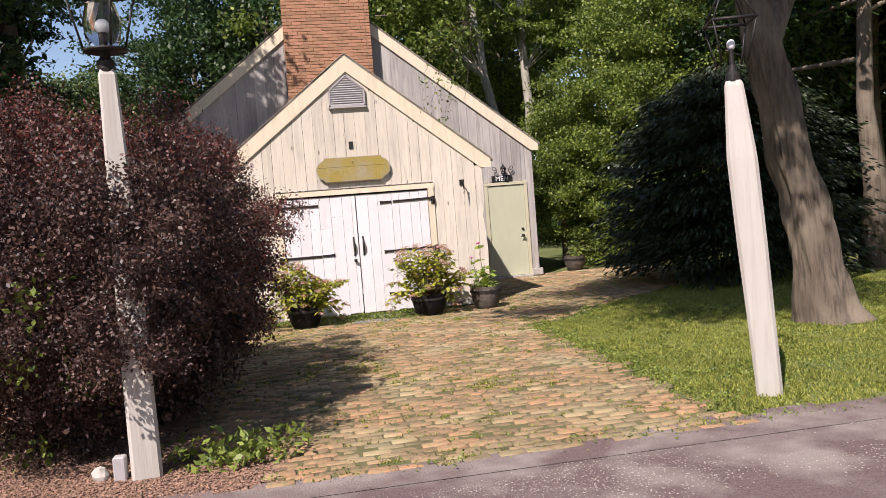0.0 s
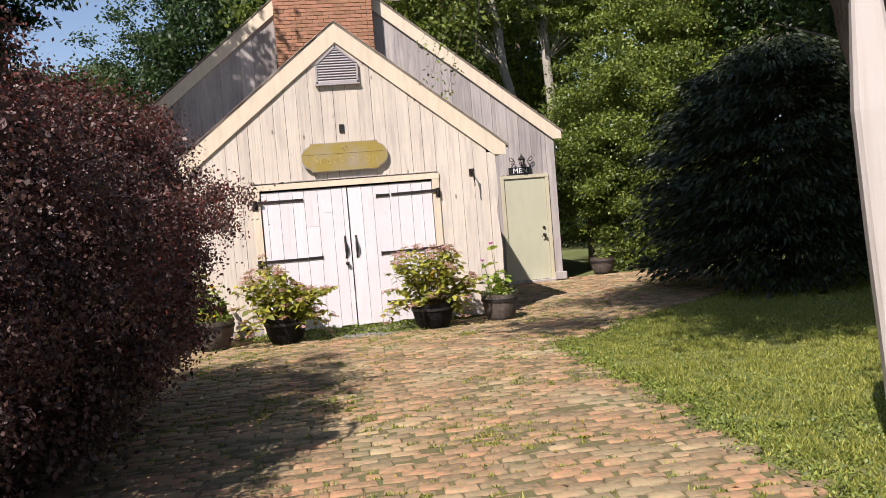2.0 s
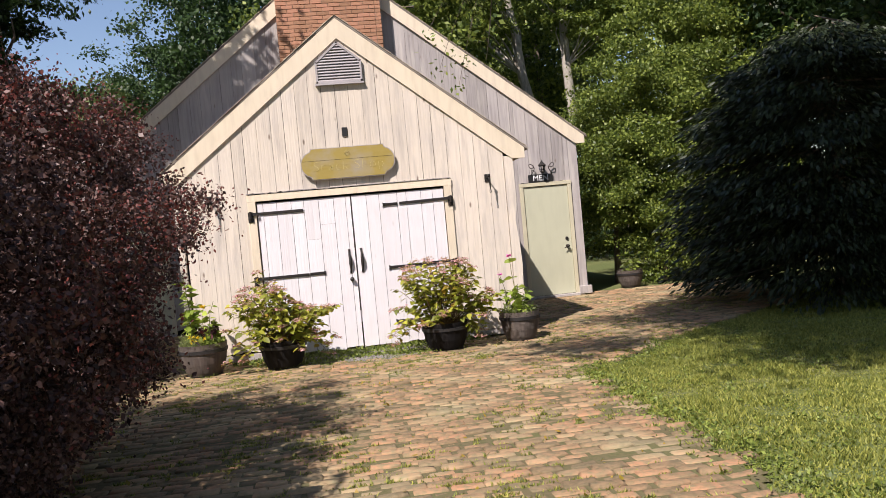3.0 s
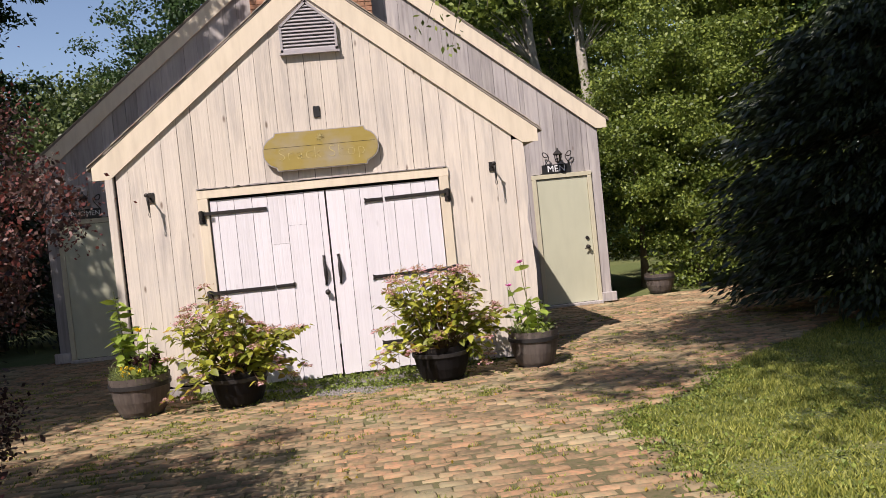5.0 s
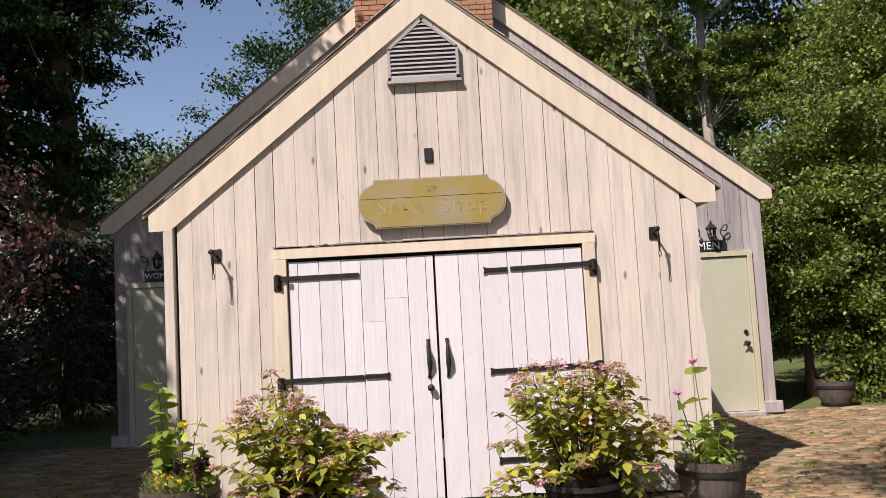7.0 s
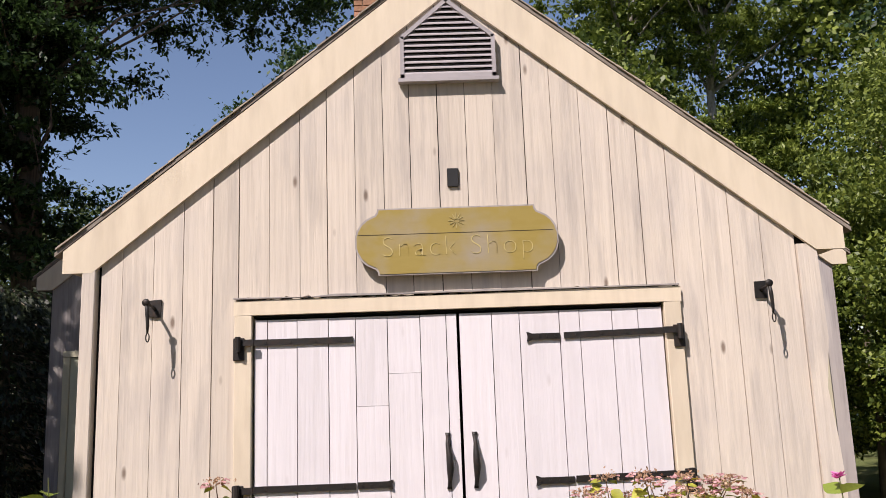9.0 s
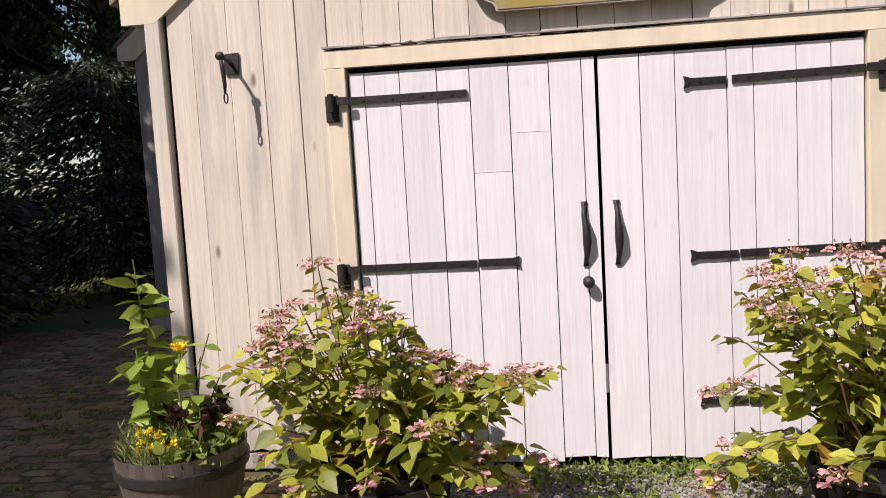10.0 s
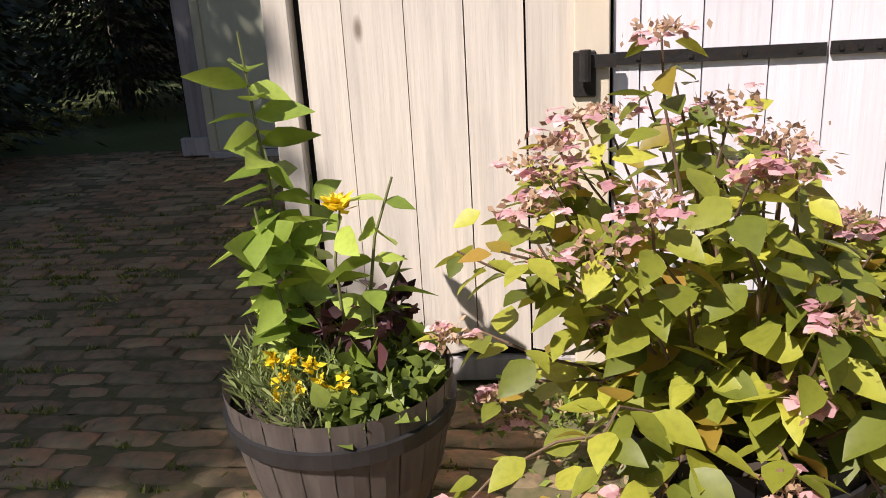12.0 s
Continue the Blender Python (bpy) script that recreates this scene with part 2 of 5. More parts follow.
def part(name, bm, mat, parent, label="", smooth=False):
    return link_mesh(name, bm, mat, parent, label, smooth)


def thing(name, label, category, group="", at=(0, 0, 0)):
    e = new(name)
    e.location = at
    e.empty_display_size = 0.1
    return tagged(e, label, category, group)


def box(x0, x1, y0, y1, z0, z1, bm=None, bevel=0.0):
    bm = bm or bmesh.new()
    r = bmesh.ops.create_cube(bm, size=1.0)
    bmesh.ops.scale(bm, vec=(x1 - x0, y1 - y0, z1 - z0), verts=r["verts"])
    bmesh.ops.translate(bm, vec=((x0 + x1) / 2, (y0 + y1) / 2, (z0 + z1) / 2), verts=r["verts"])
    if bevel:
        es = list({e for v in r["verts"] for e in v.link_edges})
        bmesh.ops.bevel(bm, geom=es, offset=bevel, segments=1, affect="EDGES")
    return bm


def prism(poly, y0, y1, bm=None):
    """A flat outline in x, z drawn out from y0 to y1."""
    bm = bm or bmesh.new()
    a = [bm.verts.new((x, y0, z)) for x, z in poly]
    b = [bm.verts.new((x, y1, z)) for x, z in poly]
    bm.faces.new(a)
    bm.faces.new(b[::-1])
    n = len(poly)
    for i in range(n):
        bm.faces.new((a[i], b[i], b[(i + 1) % n], a[(i + 1) % n]))
    return bm


def tube(points, radii, sides=8, bm=None, cap=True):
    bm = bm or bmesh.new()
    points = [Vector(p) for p in points]
    rings = []
    for i, p in enumerate(points):
        d = (points[min(i + 1, len(points) - 1)] - points[max(i - 1, 0)]).normalized()
        u = d.orthogonal().normalized() if not rings else (u - d * u.dot(d)).normalized()
        w = d.cross(u)
        rings.append([bm.verts.new(p + float(radii[i]) * (u * math.cos(2 * math.pi * k / sides) + w * math.sin(2 * math.pi * k / sides))) for k in range(sides)])
    for a, b in zip(rings, rings[1:]):
        for k in range(sides):
            bm.faces.new((a[k], a[(k + 1) % sides], b[(k + 1) % sides], b[k]))
    if cap:
        bm.faces.new(rings[0][::-1])
        bm.faces.new(rings[-1])
    return bm


def lathe(profile, n=32, x=0, y=0, z=0, bm=None):
    bm = bm or bmesh.new()
    rings = [[bm.verts.new((x + r * math.cos(2 * math.pi * k / n), y + r * math.sin(2 * math.pi * k / n), z + h)) for k in range(n)] for r, h in profile]
    for a, b in zip(rings, rings[1:]):
        for k in range(n):
            bm.faces.new((a[k], a[(k + 1) % n], b[(k + 1) % n], b[k]))
    return bm


def raw_mesh(name, V, F, mat):
    """A mesh from arrays: V (n, 3), F (m, k) with k corners a face."""
    me = bpy.data.meshes.new(name)
    k = F.shape[1]
    me.vertices.add(len(V))
    me.vertices.foreach_set("co", np.asarray(V, np.float32).ravel())
    me.loops.add(F.size)
    me.loops.foreach_set("vertex_index", F.astype(np.int32).ravel())
    me.polygons.add(len(F))
    me.polygons.foreach_set("loop_start", np.arange(0, F.size, k, dtype=np.int32))
    me.polygons.foreach_set("loop_total", np.full(len(F), k, dtype=np.int32))
    me.update(calc_edges=True)
    me.materials.append(mat)
    return me


def directions(n, rg):
    d = rg.normal(size=(n, 3))
    return d / np.linalg.norm(d, axis=1, keepdims=True)


def leaves(name, P, size, mat, rg, parent=None, wide=0.55, up=0.0, along=None, label="", fold=0.0, vary=0.35):
    """Diamond-shaped leaves at the points P, each a little island; fold > 0 bends them along the midrib."""
    P = np.asarray(P, float)
    n = len(P)
    a = directions(n, rg)
    if along is not None:
        a = a * 0.6 + along
    a[:, 2] -= 0.15
    a /= np.linalg.norm(a, axis=1, keepdims=True)
    nn = directions(n, rg)
    nn[:, 2] += up
    b = np.cross(nn, a)
    b /= np.linalg.norm(b, axis=1, keepdims=True) + 1e-9
    c = np.cross(a, b)
    s = (size * (1 + vary * (2 * rg.random(n) - 1)))[:, None]
    w = s * wide * 0.5
    tip, root = P + a * s, P
    mid = P + a * s * 0.45
    if fold:
        rib = ((0.0, 0.04), (0.14, 0.58), (0.34, 1.0), (0.58, 0.86), (0.82, 0.42), (1.0, 0.02))
        curl = -0.3 * rg.random((n, 1))
        cols = []
        for t, k in rib:
            m = P + a * s * t + c * s * curl * t * t
            up_ = c * w * k * fold
            cols += [m + b * w * k + up_, m, m - b * w * k + up_]
        V = np.stack(cols, 1).reshape(-1, 3)
        quad = [(3 * r + q, 3 * r + q + 1, 3 * r + q + 4, 3 * r + q + 3) for r in range(5) for q in range(2)]
        F = (np.array(quad)[None] + 18 * np.arange(n)[:, None, None]).reshape(-1, 4)
    else:
        V = np.stack([root, mid + b * w, tip, mid - b * w], 1).reshape(-1, 3)
        F = np.arange(n * 4).reshape(n, 4)
    me = raw_mesh(name, V, F, mat)
    if fold:
        me.shade_smooth()
    ob = new(name, me)
    if parent:
        ob.parent = parent
    if label:
        ob["label"] = label
    return ob


def ground_z(x, y):
    return 0.021 * np.clip(-np.asarray(y, float) - 0.5, 0, 9.0)




# ---- ground ----
def sheet(name, xs, ys, keep, lift, mat, label, category):
    xs, ys = np.asarray(xs, float), np.asarray(ys, float)
    X, Y = np.meshgrid(xs, ys)
    V = np.stack([X, Y, ground_z(X, Y) + lift], -1).reshape(-1, 3)
    i, j = np.meshgrid(np.arange(len(xs) - 1), np.arange(len(ys) - 1))
    k = (j * len(xs) + i).ravel()
    F = np.stack([k, k + 1, k + 1 + len(xs), k + len(xs)], 1)
    if keep is not None:
        c = V[F].mean(1)
        F = F[keep(c[:, 0], c[:, 1])]
    return tagged(new(name, raw_mesh(name, V, F, mat)), label, category, kind="structure")


def left_edge(y):
    return np.interp(y, [-9.2, -8.4, -7.8, -3.6, -2.4, -1.2, 5], [-1.35, -1.3, -1.9, -2.6, -3.6, -6.5, -6.5])


def right_edge(y):
    return np.interp(y, [-9.2, -8.6, -6.6, -5.0, -3.6, -3.2, -3.0, -2.8, -2.2, -1.7, -1.1, -0.5, 0.5, 4.6], [1.95, 1.82, 1.92, 1.92, 1.95, 2.02, 2.4, 2.8, 3.25, 3.7, 4.4, 5.2, 6.6, 7.4])


def paved(x, y):
    w = 0.05 * np.sin(7.3 * y) + 0.04 * np.sin(17.1 * y + 1)
    return (y > -9.02 + 0.05 * np.sin(2 * x)) & (y < 4.6) & (x > left_edge(y)) & (x < right_edge(y) + w)


near = np.arange(-12, 12.01, 0.25)
far = np.array([14, 18, 25, 40, 80, 160, 400.0])
sheet("ground", np.r_[-far[::-1], near, far], np.r_[-far[::-1], np.arange(-13, 13.01, 0.25), far + 1], None, 0, LAWN, "mown lawn ground with patches of dry soil", "ground")
fx, fy = np.arange(-7, 8, 0.06), np.arange(-9.1, 4.61, 0.06)
sheet("pavement", fx, fy, lambda x, y: paved(x, y) & ~((np.abs(x) < 2.2) & (y > 0.1)), 0.0115, JOINT, "mossy soil bed between worn paving bricks", "pavement")
sheet("road", np.arange(-30, 30.1, 0.5), np.r_[np.arange(-24, -9.6, 0.5), -9.5, -9.3], None, 0.011, ASPHALT, "worn purple-brown asphalt drive with loose grit", "road")
road_edge = sheet("road_edge", np.arange(-30, 30.01, 0.08), np.arange(-9.3, -8.4, 0.08),
                  lambda x, y: y < np.interp(x, [-30, -1.3, 0.5, 1.6, 2.6, 3.2, 4, 30], [-9.1, -8.93, -8.92, -8.76, -8.78, -8.9, -9.1, -9.2]) + 0.03 * np.sin(9 * x), 0.0145, ASPHALT, "crumbling grey edge of the asphalt drive", "road")

# ---- the small gabled shop front ----
SL = 0.79
PEAK = 4.48


def rake_top(x, peak=PEAK):
    return peak - SL * abs(x)


shop = tagged(thing("shop", "small gabled wooden shop with bleached vertical planks", "building"), kind="structure")
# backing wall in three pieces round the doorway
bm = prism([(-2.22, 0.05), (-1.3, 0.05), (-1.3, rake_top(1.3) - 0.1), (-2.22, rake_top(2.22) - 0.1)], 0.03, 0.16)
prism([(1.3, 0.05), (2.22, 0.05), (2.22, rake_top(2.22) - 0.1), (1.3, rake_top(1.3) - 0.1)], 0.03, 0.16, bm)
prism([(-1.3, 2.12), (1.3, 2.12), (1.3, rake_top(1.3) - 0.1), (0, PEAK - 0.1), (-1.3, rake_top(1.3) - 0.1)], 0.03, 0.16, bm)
part("wall", bm, VOID, shop, "near-black backing painted as the shade between the planks")
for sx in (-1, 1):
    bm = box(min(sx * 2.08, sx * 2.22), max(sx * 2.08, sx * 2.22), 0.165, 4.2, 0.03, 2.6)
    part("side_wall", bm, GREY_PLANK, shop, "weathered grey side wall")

rnd = random.Random(4)


def planks(x0, x1, width, bottom, top, y, mat, parent, name="plank", jitter=0.02, gap=0.004, thick=0.026, breaks=(), edges=()):
    """Vertical boards from x0 to x1; bottom(x) and top(x) give their ends, split where the outline breaks."""
    x = x0
    while x < x1 - 0.03:
        w = width + rnd.uniform(-jitter, jitter)
        e = min([v for v in edges if v > x + 0.02] + [x1]) if edges else min(x + w, x1)
        if x1 - e < 0.06:
            e = x1
        for b in breaks:
            if x + 0.03 < b < e + 0.05:
                e = b
        g = gap * rnd.choice((0.4, 0.7, 1.0, 1.5, 2.2))
        a, c = x + g / 2, e - gap / 2
        low = [(a, bottom(a + 0.001) + rnd.uniform(-0.008, 0.012))]
        for f in (0.3, 0.55, 0.8):
            low.append((a + (c - a) * f, bottom(a + (c - a) * f) + rnd.choice((0.0, 0.004, -0.006, 0.016))))
        low.append((c, bottom(c - 0.001) + rnd.uniform(-0.008, 0.012)))
        poly = low + [(c, top(c)), (a, top(a))]
        if a < 0 < c:
            poly.insert(len(low) + 1, (0, top(0)))
        d = rnd.uniform(-0.003, 0.003)
        part(name, prism(poly, y + d, y + thick + d), mat, parent)
        x = e


planks(-2.19, 2.12, 0.187, lambda x: 2.235 if -1.35 < x < 1.35 else 0.13 + 0.02 * math.sin(3 * x), lambda x: rake_top(x) - 0.22, 0.0, PLANK, shop, breaks=(-1.35, 1.35),
       edges=(-2.06, -1.87, -1.69, -1.51, -1.35, -1.16, -0.97, -0.8, -0.62, -0.44, -0.27, -0.09, 0.09, 0.27, 0.46, 0.64, 0.82, 1.0, 1.17, 1.35, 1.53, 1.72, 1.91))
# corner boards
part("corner_board", box(-2.30, -2.215, -0.03, 0.16, 0.12, 2.46, bevel=0.006), PLANK, shop, "narrow bleached corner board")
bm = bmesh.new()
for i in range(8):
    z0, z1 = 0.1 + i * 0.296, 0.1 + (i + 1) * 0.296
    o = (0.0, 0.012, 0.004, 0.016, 0.0, -0.03, 0.01, 0.006)[i]
    prism([(2.125, z0), (2.245 + o, z0), (2.245 + (0.012, 0.004, 0.016, 0.0, -0.03, 0.01, 0.006, 0.0)[i], z1), (2.125, z1)], -0.02, 0.165, bm)
part("corner_board", bm, PLANK, shop, "rough waney-edged corner board")
part("sill_beam", box(-2.2, -1.3, 0.005, 0.15, 0.03, 0.125, bevel=0.008), GREY_PLANK, shop, "weathered sill beam")
part("sill_beam", box(1.3, 2.2, 0.005, 0.15, 0.03, 0.125, bevel=0.008), GREY_PLANK, shop, "weathered sill beam")


def gable_trim(owner, half, peak, y_front, y_wall, y_end, depth, side):
    """Rake boards, eaves and the shingled verge of a gable; side: the x at which the side wall stands."""
    for sx in (-1, 1):
        xe, ze = sx * half, peak - SL * half
        part("rake_board", prism([(0, peak), (xe, ze), (xe, ze - 0.14), (xe - sx * 0.18, ze - 0.14), (0, peak - depth)], y_front, y_front + 0.026), CREAM, owner, "cream-painted rake board")
        part("soffit", prism([(0, peak - 0.03), (xe, ze - 0.03), (xe, ze - 0.13), (xe - sx * 0.16, ze - 0.132), (0, peak - depth + 0.03)], y_front + 0.028, y_wall + 0.03), CREAM, owner)
        part("eave_board", prism([(sx * side, ze + 0.0), (xe - sx * 0.01, ze - 0.012), (xe - sx * 0.01, ze - 0.125), (sx * side, ze - 0.125)], y_wall + 0.034, y_end), CREAM, owner, "cream eave box along the side")
        part("roof_slope", prism([(0, peak + 0.032), (xe + sx * 0.05, ze + 0.032 - SL * 0.05), (xe + sx * 0.05, ze + 0.006 - SL * 0.05), (0, peak + 0.006)], y_front - 0.004, y_end), ROOF, owner, "dark weathered shingle roof")
        n = int(half / 0.13)
        for i in range(n):
            t0, t1 = half * i / n, half * (i + 1.3) / n
            up = 0.036
            o = rnd.uniform(0.0, 0.012)
            part("shingle", prism([(sx * t0, peak - SL * t0 + up), (sx * t1, peak - SL * t1 + up + 0.004), (sx * t1, peak - SL * t1 + up + 0.017), (sx * t0, peak - SL * t0 + up + 0.005)], y_front - 0.008 - o, y_front + 0.35), SHINGLE, owner)


gable_trim(shop, 2.42, PEAK, -0.031, -0.004, 4.19, 0.27, 2.23)

# ---- door casing and the white double door ----
casing = tagged(thing("door_frame", "cream wooden casing round the white double door", "door frame"), kind="structure")
bm = prism([(-1.37, 2.135), (1.37, 2.135), (1.37, 2.225), (0.9, 2.232), (0.4, 2.226), (-0.2, 2.22), (-0.7, 2.226), (-1.37, 2.222)], -0.03, 0.027)
part("head", bm, CREAM, casing)
for sx in (-1, 1):
    part("jamb", box(min(sx * 1.26, sx * 1.365), max(sx * 1.26, sx * 1.365), -0.03, 0.16, 0.06, 2.134, bevel=0.004), CREAM, casing)
part("drip_strip", prism([(-1.37, 2.234), (1.36, 2.234), (1.36, 2.243), (0.7, 2.241), (0.2, 2.247), (-0.3, 2.241), (-0.75, 2.249), (-0.9, 2.236), (-1.37, 2.244)], -0.041, -0.006), GREY_PLANK, casing, "weathered splintered drip strip")


def strap(x0, x1, z, owner, tip=False, sag=0.0):
    """An iron strap hinge from x0 to x1; tip: it ends in a flare on the side next to the middle of the door."""
    h = 0.019
    poly = [(x0, z - h), (x1, z - h + sag), (x1, z + h + sag), (x0, z + h)]
    if tip and x0 > 0:
        poly = [(x0, z - h - 0.011), (x0 + 0.012, z - h - 0.009), (x0 + 0.034, z - h), *poly[1:3], (x0 + 0.034, z + h), (x0 + 0.012, z + h + 0.009), (x0, z + h + 0.011), (x0 + 0.006, z)]
    elif tip:
        poly = [poly[0], (x1 - 0.034, z - h), (x1 - 0.012, z - h - 0.006), (x1, z - h - 0.008), (x1 - 0.005, z), (x1, z + h + 0.008), (x1 - 0.012, z + h + 0.006), (x1 - 0.034, z + h), poly[3]]
    bm = prism(poly, -0.014, -0.002)
    for k in range(4):
        x = x0 + (x1 - x0) * (k + 0.5) / 4
        box(x - 0.006, x + 0.006, -0.019, -0.013, z - 0.006 + sag / 2, z + 0.006 + sag / 2, bm)
    return part("strap_hinge", bm, IRON, owner, "black iron strap hinge")


def leaf_door(sx, owner):
    xs = [0.014, 0.08, 0.24, 0.44, 0.635, 0.80, 0.99, 1.17, 1.25] if sx < 0 else [0.0, 0.2, 0.37, 0.615, 0.74, 0.94, 1.10, 1.25]
    for a, b in zip(xs, xs[1:]):
        x0, x1 = (-b, -a) if sx < 0 else (a, b)
        z0 = 0.05 + rnd.uniform(0, 0.025)
        d = rnd.uniform(-0.002, 0.002)
        cuts = {0.24: (1.755,), 0.44: (1.565,)}.get(a, ()) if sx < 0 else ()
        zs = [z0, *cuts, 2.105]
        for za, zb in zip(zs, zs[1:]):
            part("board", prism([(x0 + 0.0025, za + 0.002), (x1 - 0.0025, za + 0.002 + (rnd.uniform(-0.01, 0.01) if za == z0 else 0)), (x1 - 0.0025, zb), (x0 + 0.0025, zb)], d, 0.035 + d), WHITE, owner)
            d += 0.0015
    part("ledge", box(min(0, sx * 1.24), max(0, sx * 1.24), 0.04, 0.07, 0.4, 0.55), WHITE, owner)


door = thing("double_door", "white-painted plank double door with black iron straps, closed", "door")
tagged(door, kind="structure")
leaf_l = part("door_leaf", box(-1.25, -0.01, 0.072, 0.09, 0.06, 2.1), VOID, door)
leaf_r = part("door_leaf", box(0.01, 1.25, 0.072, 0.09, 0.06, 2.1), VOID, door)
leaf_door(-1, leaf_l)
leaf_door(1, leaf_r)
strap(-1.255, -0.65, 1.968, leaf_l)
strap(-1.255, -0.645, 1.105, leaf_l)
strap(-0.632, -0.425, 1.108, leaf_l, True)
strap(-1.255, -0.62, 0.34, leaf_l, True)
strap(0.638, 1.255, 1.95, leaf_r, sag=0.01)
strap(0.409, 0.612, 1.948, leaf_r, True)
strap(0.66, 1.255, 1.10, leaf_r, sag=0.01)
strap(0.42, 0.65, 1.097, leaf_r, True)
strap(0.45, 0.68, 0.36, leaf_r, True)
strap(0.69, 1.255, 0.355, leaf_r)
for sx, z in ((-1, 1.968), (1, 1.96), (-1, 1.105), (1, 1.11)):
    x = sx * 1.335
    bm = box(x - 0.034, x + 0.034, -0.043, -0.031, z - 0.105, z + 0.03, bevel=0.004)
    box(min(sx * 1.245, sx * 1.345), max(sx * 1.245, sx * 1.345), -0.056, -0.044, z - 0.019, z + 0.019, bm)
    tube([(x, -0.066, z - 0.055), (x, -0.066, z + 0.035)], [0.017, 0.017], 10, bm)
    tube([(x, -0.04, z - 0.045), (x, -0.066, z - 0.045)], [0.013, 0.013], 8, bm)
    part("pintle_plate", bm, IRON, casing, "black iron pintle plate")
for sx, x in ((-1, -0.093), (1, 0.066)):
    bm = bmesh.new()
    pts = [(x, -0.012, 1.375), (x + sx * 0.004, -0.022, 1.33), (x + 0.006, -0.038, 1.27), (x + 0.008, -0.038, 1.19), (x + 0.004, -0.022, 1.12), (x, -0.01, 1.085)]
    tube(pts, [0.012, 0.012, 0.020, 0.022, 0.013, 0.012], 8, bm)
    prism([(x - 0.016, 1.395), (x + 0.016, 1.395), (x + 0.009, 1.35), (x - 0.009, 1.35)], -0.012, -0.001, bm)
    prism([(x - 0.008, 1.11), (x + 0.008, 1.11), (x + 0.014, 1.07), (x - 0.014, 1.07)], -0.012, -0.001, bm)
    part("pull_handle", bm, IRON, leaf_l if sx < 0 else leaf_r, "black iron pull handle", True)
bm = bmesh.new()
bmesh.ops.create_uvsphere(bm, u_segments=14, v_segments=9, radius=0.03)
bmesh.ops.translate(bm, vec=(-0.085, -0.04, 0.99), verts=bm.verts)
tube([(-0.085, -0.003, 0.99), (-0.085, -0.035, 0.99)], [0.028, 0.012], 12, bm)
part("knob", bm, IRON, leaf_l, "dark round iron knob", True)

# ---- gable louvre, small opening, hooks ----
vent = thing("gable_vent", "grey louvred gable vent with a pointed top", "vent")
outline = [(-0.315, 3.62), (0.30, 3.62), (0.30, 3.905), (-0.008, 4.17), (-0.315, 3.905)]
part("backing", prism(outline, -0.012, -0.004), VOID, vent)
for a, b in zip(outline, outline[1:] + outline[:1]):
    d = Vector((b[0] - a[0], b[1] - a[1])).normalized() * 0.02
    nrm = Vector((-d.y, d.x)) * 1.3
    part("frame", prism([a, b, (b[0] + nrm.x, b[1] + nrm.y), (a[0] + nrm.x, a[1] + nrm.y)], -0.052, -0.010), LOUVER, vent)
z = 3.655
while z < 4.13:
    hw = 0.285 if z < 3.89 else 0.285 * (4.15 - z) / 0.262
    if hw > 0.03:
        bm = bmesh.new()
        vs = [bm.verts.new(c) for c in ((-hw - 0.008, -0.05, z - 0.012), (hw - 0.008, -0.05, z - 0.012), (hw - 0.008, -0.014, z + 0.024), (-hw - 0.008, -0.014, z + 0.024),
                                        (-hw - 0.008, -0.05, z - 0.004), (hw - 0.008, -0.05, z - 0.004), (hw - 0.008, -0.014, z + 0.032), (-hw - 0.008, -0.014, z + 0.032))]
        for f in ((0, 1, 2, 3), (7, 6, 5, 4), (0, 4, 5, 1), (1, 5, 6, 2), (2, 6, 7, 3), (3, 7, 4, 0)):
            bm.faces.new([vs[k] for k in f])
        part("slat", bm, LOUVER, vent)
    z += 0.038
part("sill", box(-0.33, 0.315, -0.058, -0.006, 3.595, 3.618), LOUVER, vent)
hole = thing("lamp_box", "small dark square fitting on the gable planks", "fitting")
part("box", box(-0.04, 0.032, -0.02, -0.002, 2.905, 3.025, bevel=0.004), BLACK, hole)

for x, zc in ((-1.855, 2.197), (1.872, 2.19)):
    hook = thing("door_hook", "black iron door hook hanging from a plate", "hook", "door hooks")
    part("plate", prism([(x - 0.038, zc - 0.05), (x + 0.036, zc - 0.055), (x + 0.04, zc + 0.055), (x - 0.036, zc + 0.05)], -0.016, -0.005), IRON, hook)
    part("staple", tube([(x, -0.014, zc), (x + 0.004, -0.08, zc + 0.008), (x, -0.15, zc + 0.02)], [0.011, 0.009, 0.009], 8), IRON, hook, "", True)
    bm = bmesh.new()
    bmesh.ops.create_uvsphere(bm, u_segments=12, v_segments=8, radius=0.024)
    bmesh.ops.scale(bm, vec=(1, 0.5, 0.95), verts=bm.verts)
    bmesh.ops.translate(bm, vec=(x - 0.004, -0.156, zc + 0.022), verts=bm.verts)
    tube([(x - 0.002, -0.152, zc + 0.01), (x + 0.004, -0.15, zc - 0.04), (x + 0.008, -0.148, zc - 0.12), (x + 0.006, -0.147, zc - 0.16)], [0.011, 0.013, 0.010, 0.006], 8, bm)
    ring = [(x + 0.008 + 0.010 * math.sin(a), -0.147, zc - 0.185 + 0.026 * math.cos(a)) for a in np.linspace(0, 2 * math.pi, 13)]
    tube(ring, [0.004] * 13, 6, bm, False)
    part("arm", bm, IRON, hook, "", True)

